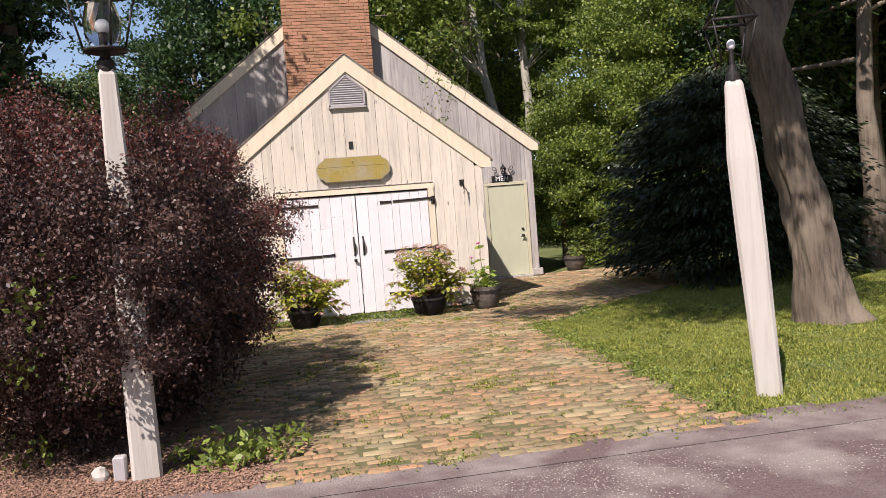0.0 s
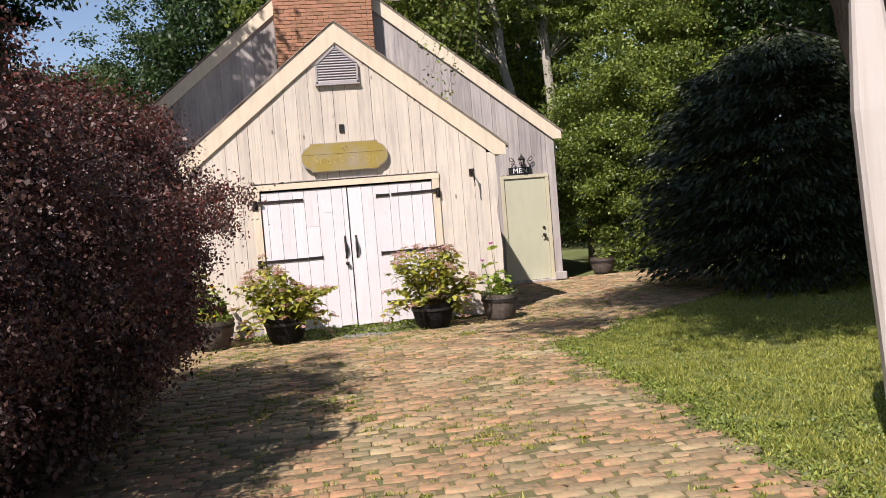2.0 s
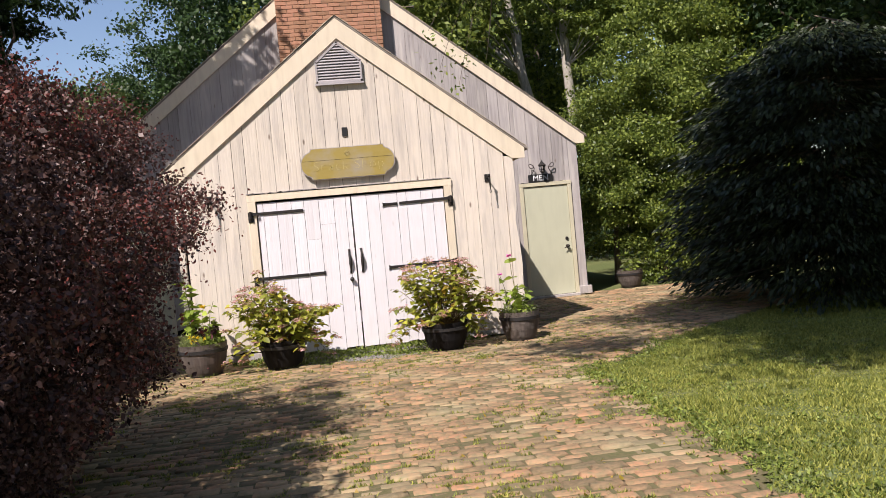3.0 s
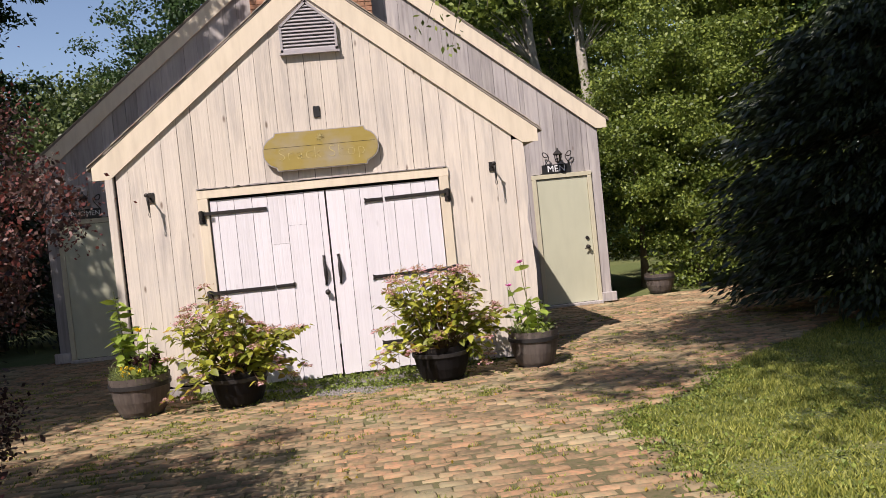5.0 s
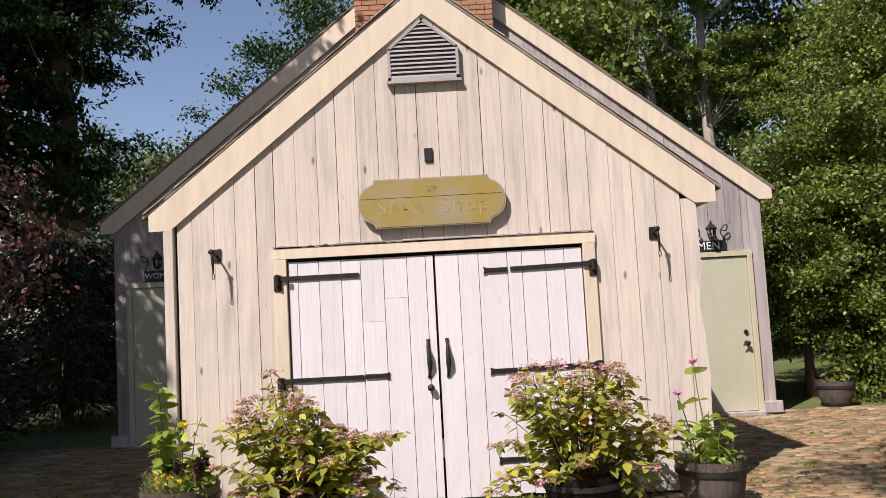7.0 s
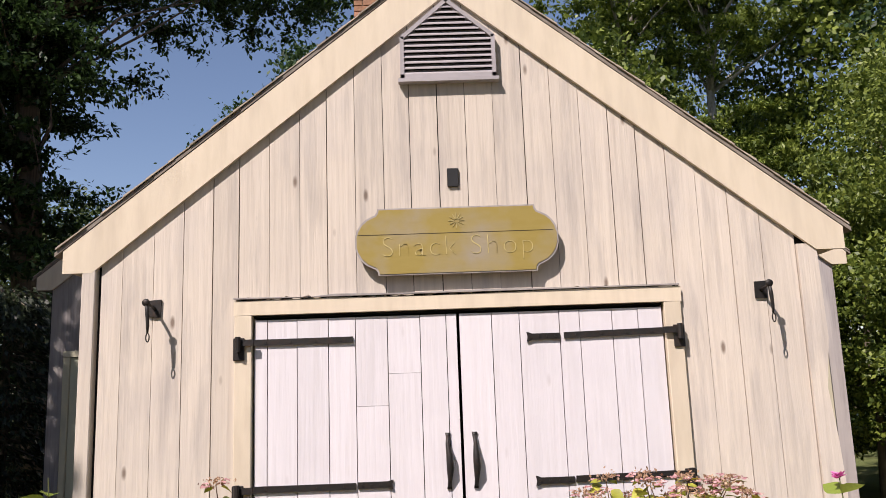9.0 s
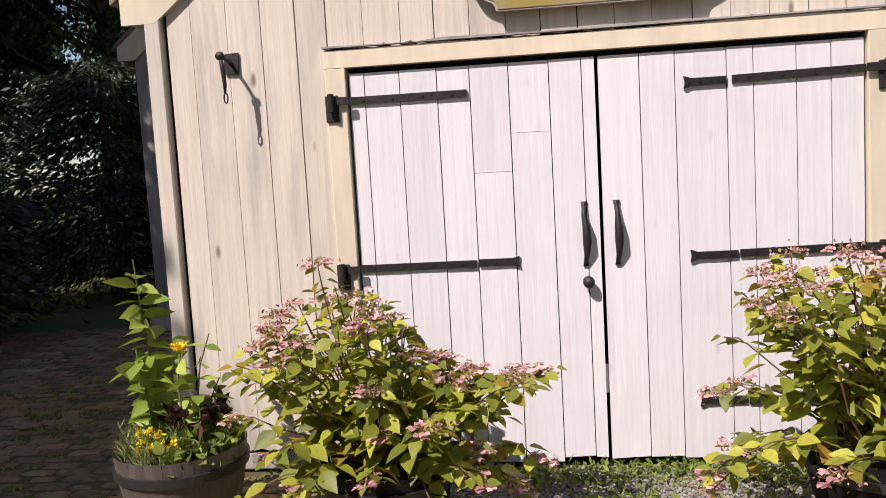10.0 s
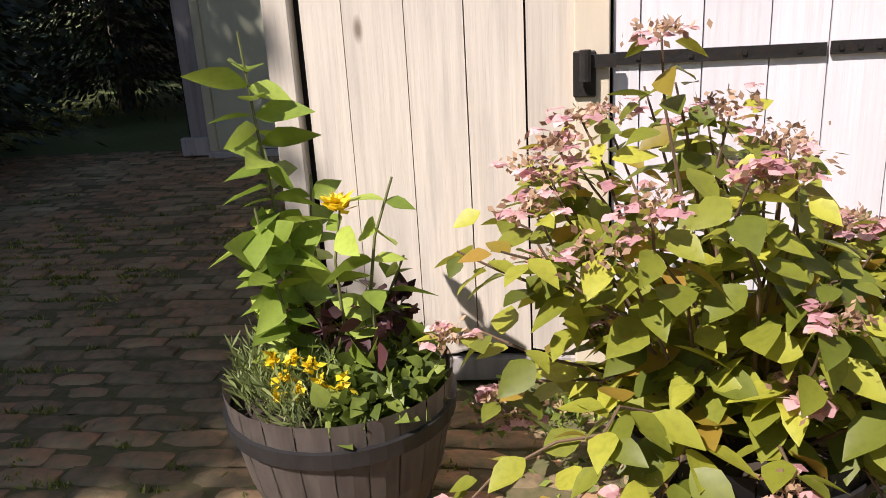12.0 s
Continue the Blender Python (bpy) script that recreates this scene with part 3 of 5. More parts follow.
# ---- hanging sign over the door ----
def sign_outline(grow=0.0):
    c = []
    for sx, sz in ((1, 1), (1, -1), (-1, -1), (-1, 1)):
        q = [(0.478, 0.2), (0.482, 0.178), (0.495, 0.160), (0.522, 0.148), (0.553, 0.132), (0.583, 0.104), (0.604, 0.07), (0.617, 0.03)]
        q = [(sx * (x + grow), sz * (z_ + grow)) for x, z_ in q]
        c += q if sx * sz > 0 else q[::-1]
    return [(x + 0.005, z_ + 2.555) for x, z_ in c]


sign = thing("shop_sign", "olive-green wooden sign with carved gold lettering", "sign")
part("board", prism(sign_outline(), -0.069, -0.038), SIGN, sign)
part("edge", prism(sign_outline(0.009), -0.065, -0.041), GREY_PLANK, sign, "weathered grey sign edge")
part("crack", box(-0.605, 0.60, -0.0702, -0.0685, 2.598, 2.601), IRON, sign, "dark split along the board")
part("batten", box(-0.3, 0.3, -0.0365, -0.006, 2.5, 2.6), GREY_PLANK, sign)


def lettering(text, size, x, y, z, mat, owner, extrude=0.004, shear=0.0, space=1.0, thin=0.0):
    cu = bpy.data.curves.new("lettering", "FONT")
    cu.body, cu.size, cu.extrude, cu.align_x, cu.align_y = text, size, extrude, "CENTER", "CENTER"
    cu.space_character, cu.shear, cu.offset = space, shear, thin
    tmp = new("lettering_curve", cu)
    me = bpy.data.meshes.new_from_object(tmp)
    bpy.data.objects.remove(tmp)
    me.materials.clear()
    me.materials.append(mat)
    ob = new("lettering", me)
    ob.matrix_world = pose(x, y, z, 90, 0, 0)
    ob.parent = owner
    return ob


lettering("Snack Shop", 0.185, 0.01, -0.0705, 2.515, GOLD, sign, 0.0012, space=1.12, thin=-0.0062)
bm = bmesh.new()
for k in range(12):
    a = 2 * math.pi * k / 12
    tube([(0.005 + 0.012 * math.cos(a), -0.071, 2.675 + 0.012 * math.sin(a)), (0.005 + 0.05 * math.cos(a), -0.071, 2.675 + 0.05 * math.sin(a))], [0.0035, 0.0015], 5, bm)
part("sunburst", bm, GOLD, sign, "small gold sunburst")

# ---- the larger gabled building behind ----
BP = 6.72
barn = tagged(thing("barn", "large weathered grey plank building behind the shop", "building"), kind="structure")
bm = prism([(-4.48, 0.02), (4.48, 0.02), (4.48, BP - SL * 4.48 - 0.1), (0, BP - 0.1), (-4.48, BP - SL * 4.48 - 0.1)], 4.235, 4.4)
part("wall", bm, VOID, barn)
for sx in (-1, 1):
    part("side_wall", box(min(sx * 4.3, sx * 4.47), max(sx * 4.3, sx * 4.47), 4.401, 10.9, 0.02, 3.1), GREY_PLANK, barn)
part("rear_wall", prism([(-4.3, 0.02), (4.3, 0.02), (4.3, 3.1), (0, BP - 0.15), (-4.3, 3.1)], 10.7, 10.88), GREY_PLANK, barn)
planks(-4.46, 4.46, 0.215, lambda x: 2.24 if 3.28 < abs(x) < 4.28 else 0.12, lambda x: BP - SL * abs(x) - 0.2, 4.2, GREY_PLANK, barn, jitter=0.03, breaks=(-4.28, -3.28, 3.28, 4.28))
gable_trim(barn, 4.62, BP, 4.155, 4.196, 11.0, 0.27, 4.48)
for sx in (-1, 1):
    part("base_block", box(min(sx * 4.28, sx * 4.53), max(sx * 4.28, sx * 4.53), 4.14, 4.199, 0.03, 0.19, bevel=0.01), GREY_PLANK, barn, "weathered base block")
    x0, x1 = (3.35, 4.21) if sx > 0 else (-4.21, -3.35)
    d = tagged(thing("restroom_door", "plain sage-green painted door, closed" + (", in shade" if sx < 0 else ", in sun"), "door", "restroom doors"), kind="structure")
    part("panel", box(x0, x1, 4.19, 4.23, 0.07, 2.16, bevel=0.003), SAGE, d)
    part("frame", box(x0 - 0.075, x0 - 0.004, 4.165, 4.235, 0.05, 2.165, bevel=0.004), SAGE_TRIM, d)
    part("frame", box(x1 + 0.004, x1 + 0.075, 4.165, 4.235, 0.05, 2.165, bevel=0.004), SAGE_TRIM, d)
    part("frame", box(x0 - 0.08, x1 + 0.08, 4.165, 4.235, 2.167, 2.238, bevel=0.004), SAGE_TRIM, d)
    part("threshold", box(x0 - 0.07, x1 + 0.07, 4.1, 4.2, 0.01, 0.065, bevel=0.006), GREY_PLANK, d)
    kx = x1 - 0.09 if sx > 0 else x1 - 0.09
    bm = bmesh.new()
    bmesh.ops.create_uvsphere(bm, u_segments=12, v_segments=8, radius=0.032)
    bmesh.ops.translate(bm, vec=(kx, 4.13, 0.98), verts=bm.verts)
    tube([(kx, 4.188, 0.98), (kx, 4.14, 0.98)], [0.035, 0.012], 12, bm)
    tube([(kx, 4.14, 0.98), (kx - 0.07, 4.125, 0.95)], [0.012, 0.009], 8, bm)
    part("knob", bm, IRON, d, "dark lever knob", True)
    part("deadbolt", tube([(kx, 4.188, 1.13), (kx, 4.165, 1.13)], [0.032, 0.026], 14), IRON, d, "dark round deadbolt")
    sgx0, sgx1 = (3.46, 3.94) if sx > 0 else (-4.03, -3.6)
    sg = thing("restroom_sign", "black sign with white capital letters " + ("MEN" if sx > 0 else "WOMEN"), "sign", "restroom signs")
    part("plate", box(sgx0, sgx1, 4.16, 4.185, 2.245, 2.395, bevel=0.003), BLACK, sg)
    lettering("MEN" if sx > 0 else "WOMEN", 0.15 if sx > 0 else 0.105, (sgx0 + sgx1) / 2, 4.158, 2.32, LETTER, sg, 0.002, space=1.02)
    lx = 3.72 if sx > 0 else -3.815
    lan = thing("wall_lantern", "black wall lantern on a scrolled iron bracket", "wall lamp", "wall lanterns")
    lz = 2.43
    part("cage", lathe([(0.035, 0), (0.045, 0.01), (0.06, 0.11), (0.062, 0.12)], 6, lx, 4.06, lz), GLASS_M, lan)
    bm = lathe([(0.0005, -0.03), (0.02, -0.02), (0.045, 0.0), (0.045, 0.012), (0.03, 0.014)], 6, lx, 4.06, lz)
    lathe([(0.08, 0.115), (0.082, 0.125), (0.045, 0.165), (0.02, 0.19), (0.008, 0.225), (0.0005, 0.235)], 6, lx, 4.06, lz, bm)
    for k in range(6):
        a = math.pi * k / 3
        tube([(lx + 0.045 * math.cos(a), 4.06 + 0.045 * math.sin(a), lz), (lx + 0.064 * math.cos(a), 4.06 + 0.064 * math.sin(a), lz + 0.12)], [0.006, 0.006], 5, bm)
    part("frame", bm, IRON, lan)
    s_pts = [(lx + 0.02, 4.06, lz + 0.03)]
    for k in range(15):
        a = math.pi * (1.1 - k / 14 * 1.9)
        s_pts.append((lx + 0.19 + 0.05 * math.cos(a), 4.12, lz + 0.08 + 0.055 * math.sin(a) + (0.06 if k > 3 else 0.0) * min(1, (k - 3) / 4)))
    bm = tube(s_pts[1:], [0.008] * (len(s_pts) - 1), 6)
    part("arm", tube([(lx, 4.185, lz + 0.03), (lx, 4.09, lz + 0.05)], [0.012, 0.012], 8), IRON, lan)
    tube([(lx + 0.14, 4.12, lz + 0.06), (lx + 0.2, 4.15, lz - 0.03), (lx + 0.22, 4.185, lz - 0.06)], [0.008, 0.008, 0.008], 6, bm)
    other = bm.copy()
    bmesh.ops.scale(other, vec=(-1, 1, 1), verts=other.verts)
    bmesh.ops.translate(other, vec=(2 * lx, 0, 0), verts=other.verts)
    part("bracket", bm, IRON, lan, "scrolled iron bracket", True)
    part("bracket", other, IRON, lan, "scrolled iron bracket", True)

# ---- brick chimney ----
chim = tagged(thing("chimney", "broad red brick chimney against the grey gable", "chimney"), kind="structure")
CX0, CX1, CY0, CY1 = -0.96, 0.88, 3.88, 4.9
part("core", box(CX0 + 0.012, CX1 - 0.012, CY0 + 0.012, CY1 - 0.012, 3.3, 7.6), MORTAR, chim)
me_full = bpy.data.meshes.new("brick")
b_ = box(0, 0.2, 0, 0.05, 0, 0.062, bevel=0.004)
b_.to_mesh(me_full)
b_.free()
me_full.materials.append(BRICK)
me_half = bpy.data.meshes.new("brick_half")
b_ = box(0, 0.097, 0, 0.05, 0, 0.062, bevel=0.004)
b_.to_mesh(me_half)
b_.free()
me_half.materials.append(BRICK)
rest = bmesh.new()
z, row = 3.35, 0
while z < 7.55:
    x = CX0
    first = row % 2
    while x < CX1 - 0.05:
        full = not (first or x + 0.2 > CX1)
        first = False
        w = 0.2 if full else 0.097
        if 4.0 < z < 6.42:
            o = new("brick", me_full if full else me_half)
            o.location = (x, CY0 + rnd.uniform(-0.003, 0.003), z)
            o.parent = chim
        else:
            box(x, min(x + w, CX1), CY0, CY0 + 0.05, z, z + 0.062, rest)
        x += w + 0.0095
    y = CY0 + 0.06
    while y < CY1 - 0.1:
        for xx in (CX0, CX1 - 0.05):
            box(xx, xx + 0.05, y, y + 0.19, z, z + 0.062, rest)
        y += 0.2
    z += 0.0715
    row += 1
tagged(part("other_bricks", rest, BRICKI, chim), kind="stuff")


# ---- lamp posts at the entrance ----
def lamp_post(x, y, top, glass, tilt, turn, prof):
    """prof: (share of the height, half width) up the post; turn: degrees by which its faces are turned."""
    gz = float(ground_z(x, y))
    p = thing("lamp_post", "silver-grey wooden lamp post with iron lantern frame, " + ("half inside the shrub" if glass else "on the lawn"), "lamp post", "entrance lamp posts", (x, y, gz))
    h = top - gz
    bm = bmesh.new()
    rings = []
    ct, st_ = math.cos(radians(turn)), math.sin(radians(turn))
    for k, (f, r) in enumerate(prof):
        c = r * 0.22
        o = (0.006 * math.sin(5 * f + x) + tilt * f, 0.005 * math.cos(7 * f))
        rings.append([bm.verts.new((o[0] + a * ct - b * st_, o[1] + a * st_ + b * ct, f * h - (0.08 if k == 0 else 0))) for a, b in ((-r, -r + c), (-r + c, -r), (r - c, -r), (r, -r + c), (r, r - c), (r - c, r), (-r + c, r), (-r, r - c))])
    for a, b in zip(rings, rings[1:]):
        for k in range(8):
            bm.faces.new((a[k], a[(k + 1) % 8], b[(k + 1) % 8], b[k]))
    bm.faces.new(rings[-1])
    part("post", bm, POSTWOOD, p)
    part("collar", lathe([(0.05, -0.02), (0.055, 0.0), (0.055, 0.05), (0.035, 0.07), (0.03, 0.12)], 16, tilt, 0, h), IRON, p, "black iron collar")
    bm = bmesh.new()
    zb, zt = (h + 0.12, h + 0.48) if glass else (h + 0.13, h + 0.44)
    rb, rt = 0.13, 0.22
    for k in range(4):
        a, b = math.pi / 2 * k + 0.5, math.pi / 2 * (k + 1) + 0.5
        pa, pb = (rb * math.cos(a), rb * math.sin(a), zb), (rt * math.cos(a), rt * math.sin(a), zt)
        qa, qb = (rb * math.cos(b), rb * math.sin(b), zb), (rt * math.cos(b), rt * math.sin(b), zt)
        tube([pa, pb], [0.008, 0.008], 6, bm)
        tube([pb, qb], [0.013, 0.013], 6, bm)
        if glass:
            tube([pa, qa], [0.01, 0.01], 6, bm)
        tube([pb, (0.03 * math.cos(a), 0.03 * math.sin(a), zt + 0.3)], [0.008, 0.008], 6, bm)
    lathe([(0.03, 0.28), (0.05, 0.3), (0.03, 0.36), (0.002, 0.4)], 10, 0, 0, zt, bm)
    bmesh.ops.translate(bm, vec=(tilt, 0, 0), verts=bm.verts)
    if glass:
        lathe([(0.002, 0), (0.14, 0.0), (0.14, 0.015), (0.002, 0.02)], 12, 0, 0, zb - 0.01, bm)
    part("frame", bm, IRON, p, "open iron lantern frame", True)
    bm = bmesh.new()
    bmesh.ops.create_uvsphere(bm, u_segments=12, v_segments=8, radius=0.032)
    bmesh.ops.scale(bm, vec=(1, 1, 1.3), verts=bm.verts)
    bmesh.ops.translate(bm, vec=(tilt, 0, h + 0.27), verts=bm.verts)
    part("bulb", bm, BULB, p, "white bulb", True)
    part("socket", lathe([(0.02, 0.1), (0.018, 0.2), (0.02, 0.235)], 10, tilt, 0, h), IRON, p)
    if glass:
        part("glass", lathe([(0.07, 0.13), (0.11, 0.2), (0.12, 0.3), (0.09, 0.42)], 16, tilt, 0, h), GLASS_M, p, "clear glass chimney", True)
    return p


lamp_post(-2.15, -8.36, 2.86, True, -0.01, 10, ((0.0, 0.098), (0.25, 0.092), (0.5, 0.084), (0.75, 0.072), (0.985, 0.055), (1.0, 0.042)))
lamp_post(2.43, -8.32, 2.57, False, -0.16, -30, ((0.0, 0.094), (0.25, 0.1), (0.5, 0.108), (0.76, 0.108), (0.985, 0.068), (1.0, 0.055)))

# small white box and stone at the foot of one post
bx = thing("junction_box", "small pale grey electrical box beside the post", "electrical box")
part("box", box(-2.36, -2.28, -8.4, -8.32, 0.15, 0.33, bevel=0.008), LOUVER, bx)
st = bmesh.new()
bmesh.ops.create_icosphere(st, subdivisions=2, radius=0.06)
for v in st.verts:
    v.co *= 1 + 0.35 * noise.noise(v.co * 20)
bmesh.ops.translate(st, vec=(-2.46, -8.3, 0.2), verts=st.verts)
tagged(link_mesh("stone", st, POSTWOOD), "small white stone on the mulch", "stone")

# ---- planters ----
def barrel(x, y, r, h, label, wood=BARREL, group="half-barrel planters"):
    p = thing("barrel_planter", label, "planter", group, (x, y, 0))
    n = 22
    prof = [(0.60, 0.0), (0.76, 0.18), (0.88, 0.42), (0.96, 0.72), (1.0, 1.0)]
    for k in range(n):
        a0, a1 = 2 * math.pi * (k + 0.02) / n, 2 * math.pi * (k + 0.98) / n
        m = (a0 + a1) / 2
        cols, bm = [], bmesh.new()
        for a, s in ((a0, 1.0), (m, 1.006), (a1, 1.0)):
            cols.append([bm.verts.new((r * f * s * math.cos(a), r * f * s * math.sin(a), h * g)) for f, g in prof])
        for c0, c1 in zip(cols, cols[1:]):
            for i in range(len(prof) - 1):
                bm.faces.new((c0[i], c1[i], c1[i + 1], c0[i + 1]))
        bmesh.ops.solidify(bm, geom=list(bm.faces), thickness=0.012)
        part("stave", bm, wood, p)
    part("lining", lathe([(0.001, 0.002), (0.57 * r, 0.002), (0.58 * r, 0.02), (0.71 * r, h * 0.18), (0.83 * r, h * 0.42), (0.92 * r, h * 0.9), (0.90 * r, h * 0.8), (0.001, h * 0.8)], 44), wood, p)
    for f0, f1, s0, s1 in ((0.74, 0.84, 0.963, 0.978), (0.02, 0.09, 0.62, 0.69)):
        part("hoop", lathe([(r * s0 - 0.004, h * f0), (r * s0 + 0.014, h * f0), (r * s1 + 0.014, h * f1), (r * s1 - 0.004, h * f1)], 44), HOOP, p, "dark hoop")
    part("soil", lathe([(0.001, h * 0.87), (0.9 * r, h * 0.84)], 24), SOIL, p)
    return p


BL = (-2.0, -0.66)
BR = (2.03, -0.58)
BF = (5.5, 4.7)
barrel(*BL, 0.295, 0.42, "dark half-barrel planter with tall yellow zinnias and sprigs")
barrel(*BR, 0.265, 0.40, "dark half-barrel planter with bright green leafy plant")
barrel(*BF, 0.26, 0.36, "dark half-barrel planter before the green shrubs")


PL, PR = (-1.02, -0.79), (1.02, -0.74)
barrel(*PL, 0.285, 0.38, "black half-barrel tub holding a pink hydrangea", POT, "hydrangea tubs")
barrel(*PR, 0.295, 0.38, "black half-barrel tub holding a large pink hydrangea", POT, "hydrangea tubs")


# ---- potted plants ----
def hydrangea(x, y, z0, rx, ry, crest, seed, stems, label):
    """crest: (x, height) pairs of the plant's upper outline, seen from the path."""
    rg = np.random.default_rng(seed)
    p = thing("hydrangea", label, "shrub", "potted hydrangeas", (x, y, z0))
    P, A, S, heads = [], [], [], []
    for k in range(stems):
        a = 2 * math.pi * (k * 0.618 + 0.1 * rg.random())
        f = math.sqrt((k + 0.5) / stems)
        u = rx * f * math.cos(a)
        v = ry * f * math.sin(a)
        top = float(np.interp(u, [c[0] for c in crest], [c[1] for c in crest])) * (1 - 0.42 * (v / ry) ** 2) * rg.uniform(0.84, 1.0)
        if k % 5 == 2:
            top *= rg.uniform(0.15, 0.55)
        if f > 0.7 and k % 3 == 0:
            top = rg.uniform(-0.24, 0.16)
        tip = Vector((u, v, top))
        root = Vector((0.12 * math.cos(a) * rg.random(), 0.12 * math.sin(a) * rg.random(), -0.02))
        bow = Vector((0.25 * u, 0.25 * v, 0.18 + 0.1 * abs(top)))
        pts = [root.lerp(tip, t) + bow * (4 * t * (1 - t)) * 0.5 + Vector(rg.normal(size=3)) * 0.012 * (0 < t < 1) for t in (0, 0.25, 0.5, 0.75, 1.0)]
        part("stem", tube(pts, [0.005, 0.0045, 0.004, 0.0032, 0.0025], 5, None, False), WOODSTEM, p)
        n_node = 8
        turn = rg.random() * 3.1
        for m in range(n_node):
            t = 0.30 + 0.68 * m / (n_node - 1)
            q = pts[min(int(t * 4), 3)].lerp(pts[min(int(t * 4), 3) + 1], t * 4 - min(int(t * 4), 3))
            for side in (0, math.pi):
                if rg.random() < 0.12:
                    continue
                b = turn + m * 1.57 + side + 0.4 * rg.normal()
                way = Vector((math.cos(b), math.sin(b), 0.0))
                c = q + way * 0.025
                P.append(tuple(c))
                A.append((1.7 * way.x + 0.5 * math.cos(a), 1.7 * way.y + 0.5 * math.sin(a), rg.uniform(-0.85, 0.35)))
                S.append(0.118 * rg.uniform(0.72, 1.1) * (1.0 - 0.38 * (m / (n_node - 1)) ** 3))
        if k % 6 < 4:
            heads.append(pts[-1])
    P, A, S = np.array(P), np.array(A), np.array(S)
    old_leaf = rg.random(len(P)) < 0.07
    leaves("leaves", P[~old_leaf], S[~old_leaf], HYD_M, rg, p, 0.64, 1.6, A[~old_leaf] * 1.3, fold=0.22, vary=0.0)
    leaves("yellow_leaves", P[old_leaf], S[old_leaf], HYD_Y, rg, p, 0.66, 1.6, A[old_leaf] * 1.3, "yellowing autumn leaves", fold=0.22, vary=0.0)
    for t0 in heads:
        s = rg.uniform(0.045, 0.075)
        lean = Vector((t0.x * 0.3, t0.y * 0.3, 1)).normalized()
        q = rg.normal(size=(64, 3)) * (s * 0.5, s * 0.5, s * 0.16)
        q[:, 2] -= q[:, 0] * lean.x + q[:, 1] * lean.y
        head = leaves("flower_head", np.array(t0) + (0, 0, 0.014) + q, 0.019, PETAL_F, rg, p, 0.6, 0.4, label="faded brown flower head")
        head["kind"] = "stuff"
        m = rg.integers(3, 9)
        a = rg.random(m) * 2 * math.pi
        rr = s * rg.uniform(0.7, 1.25, m)
        q = np.stack([np.cos(a) * rr, np.sin(a) * rr, 0.012 * rg.normal(size=m)], 1)
        q[:, 2] -= q[:, 0] * lean.x + q[:, 1] * lean.y
        q = np.repeat(q, 4, 0)
        b = np.tile(np.arange(4) * math.pi / 2, m) + np.repeat(a, 4)
        way = np.stack([np.cos(b) * 4, np.sin(b) * 4, 0.3 * np.cos(b)], 1)
        fl_ = leaves("floret_ring", np.array(t0) + (0, 0, 0.012) + q, 0.026, PETAL_P, rg, head, 1.05, 2.5, way, "pink outer florets", vary=0.2, fold=0.1)
        fl_["kind"] = "stuff"
    return p


hydrangea(PL[0], PL[1], 0.33, 0.74, 0.46, ((-0.74, 0.36), (-0.5, 0.68), (-0.2, 0.96), (0.0, 0.78), (0.2, 0.52), (0.45, 0.4), (0.72, 0.46)), 11, 78, "pink-flowered hydrangea with yellowing leaves in a tub")
hydrangea(PR[0] + 0.02, PR[1], 0.33, 0.74, 0.46, ((-0.72, 0.42), (-0.45, 0.84), (-0.3, 0.97), (0.0, 0.82), (0.25, 0.9), (0.45, 0.66), (0.74, 0.24)), 12, 80, "large pink-flowered hydrangea with yellowing leaves in a tub")


def tall_plant(p, x, y, h, rg, lean=(0, 0), pairs=9, start=0.12):
    """Upright stem with pairs of leaves; returns leaf roots, ways and the tip."""
    P, A = [], []
    pts = [Vector((x + lean[0] * f * f, y + lean[1] * f * f, h * f)) + Vector((0.012 * math.sin(6 * f + x * 9), 0.01 * math.cos(5 * f), 0)) for f in (0, 0.25, 0.5, 0.75, 1.0)]
    part("stem", tube(pts, [0.006, 0.0055, 0.005, 0.004, 0.003], 6, None, False), STEM, p)
    for k in range(pairs):
        f = start + (0.9 - start) * k / (pairs - 1)
        i = min(int(f * 4), 3)
        c = pts[i].lerp(pts[i + 1], f * 4 - i)
        a = k * 1.57 + rg.normal() * 0.3
        for s in (0, math.pi):
            P.append(tuple(c))
            A.append((1.5 * math.cos(a + s), 1.5 * math.sin(a + s), rg.uniform(-0.1, 0.5)))
    return P, A, pts[-1]


def flower(tip, r, rg, n=22):
    a = rg.random(n) * 2 * math.pi
    q = np.zeros((n, 3)) + np.array(tip)
    q[:, 2] += rg.random(n) * 0.012
    return q, np.stack([np.cos(a) * 2, np.sin(a) * 2, 0.8 + rg.random(n) * 0.6], 1)


rg = np.random.default_rng(5)
zin = thing("zinnia_plant", "tall bright green zinnias with one yellow bloom", "plant", "", (BL[0], BL[1], 0.35))
P, A, fl = [], [], []
for x, y, h, ln, pr in ((-0.12, 0.02, 0.92, (-0.03, 0.0), 22), (-0.11, -0.05, 0.52, (-0.03, 0), 14), (0.03, -0.03, 0.50, (0.02, 0), 4), (0.09, 0.0, 0.57, (0.08, 0), 7), (-0.15, 0.05, 0.42, (-0.03, 0), 8), (0.12, 0.05, 0.35, (0.05, 0.02), 6), (-0.06, 0.08, 0.56, (0.02, 0.02), 9)):
    p_, a_, t_ = tall_plant(zin, x, y, h, rg, ln, pr)
    P += p_
    A += a_
    fl.append(t_)
leaves("leaves", np.array(P), 0.115, ZIN_M, rg, zin, 0.6, 0.8, np.array(A), fold=0.25)
q, a = flower(fl[2], 0.04, rg, 48)
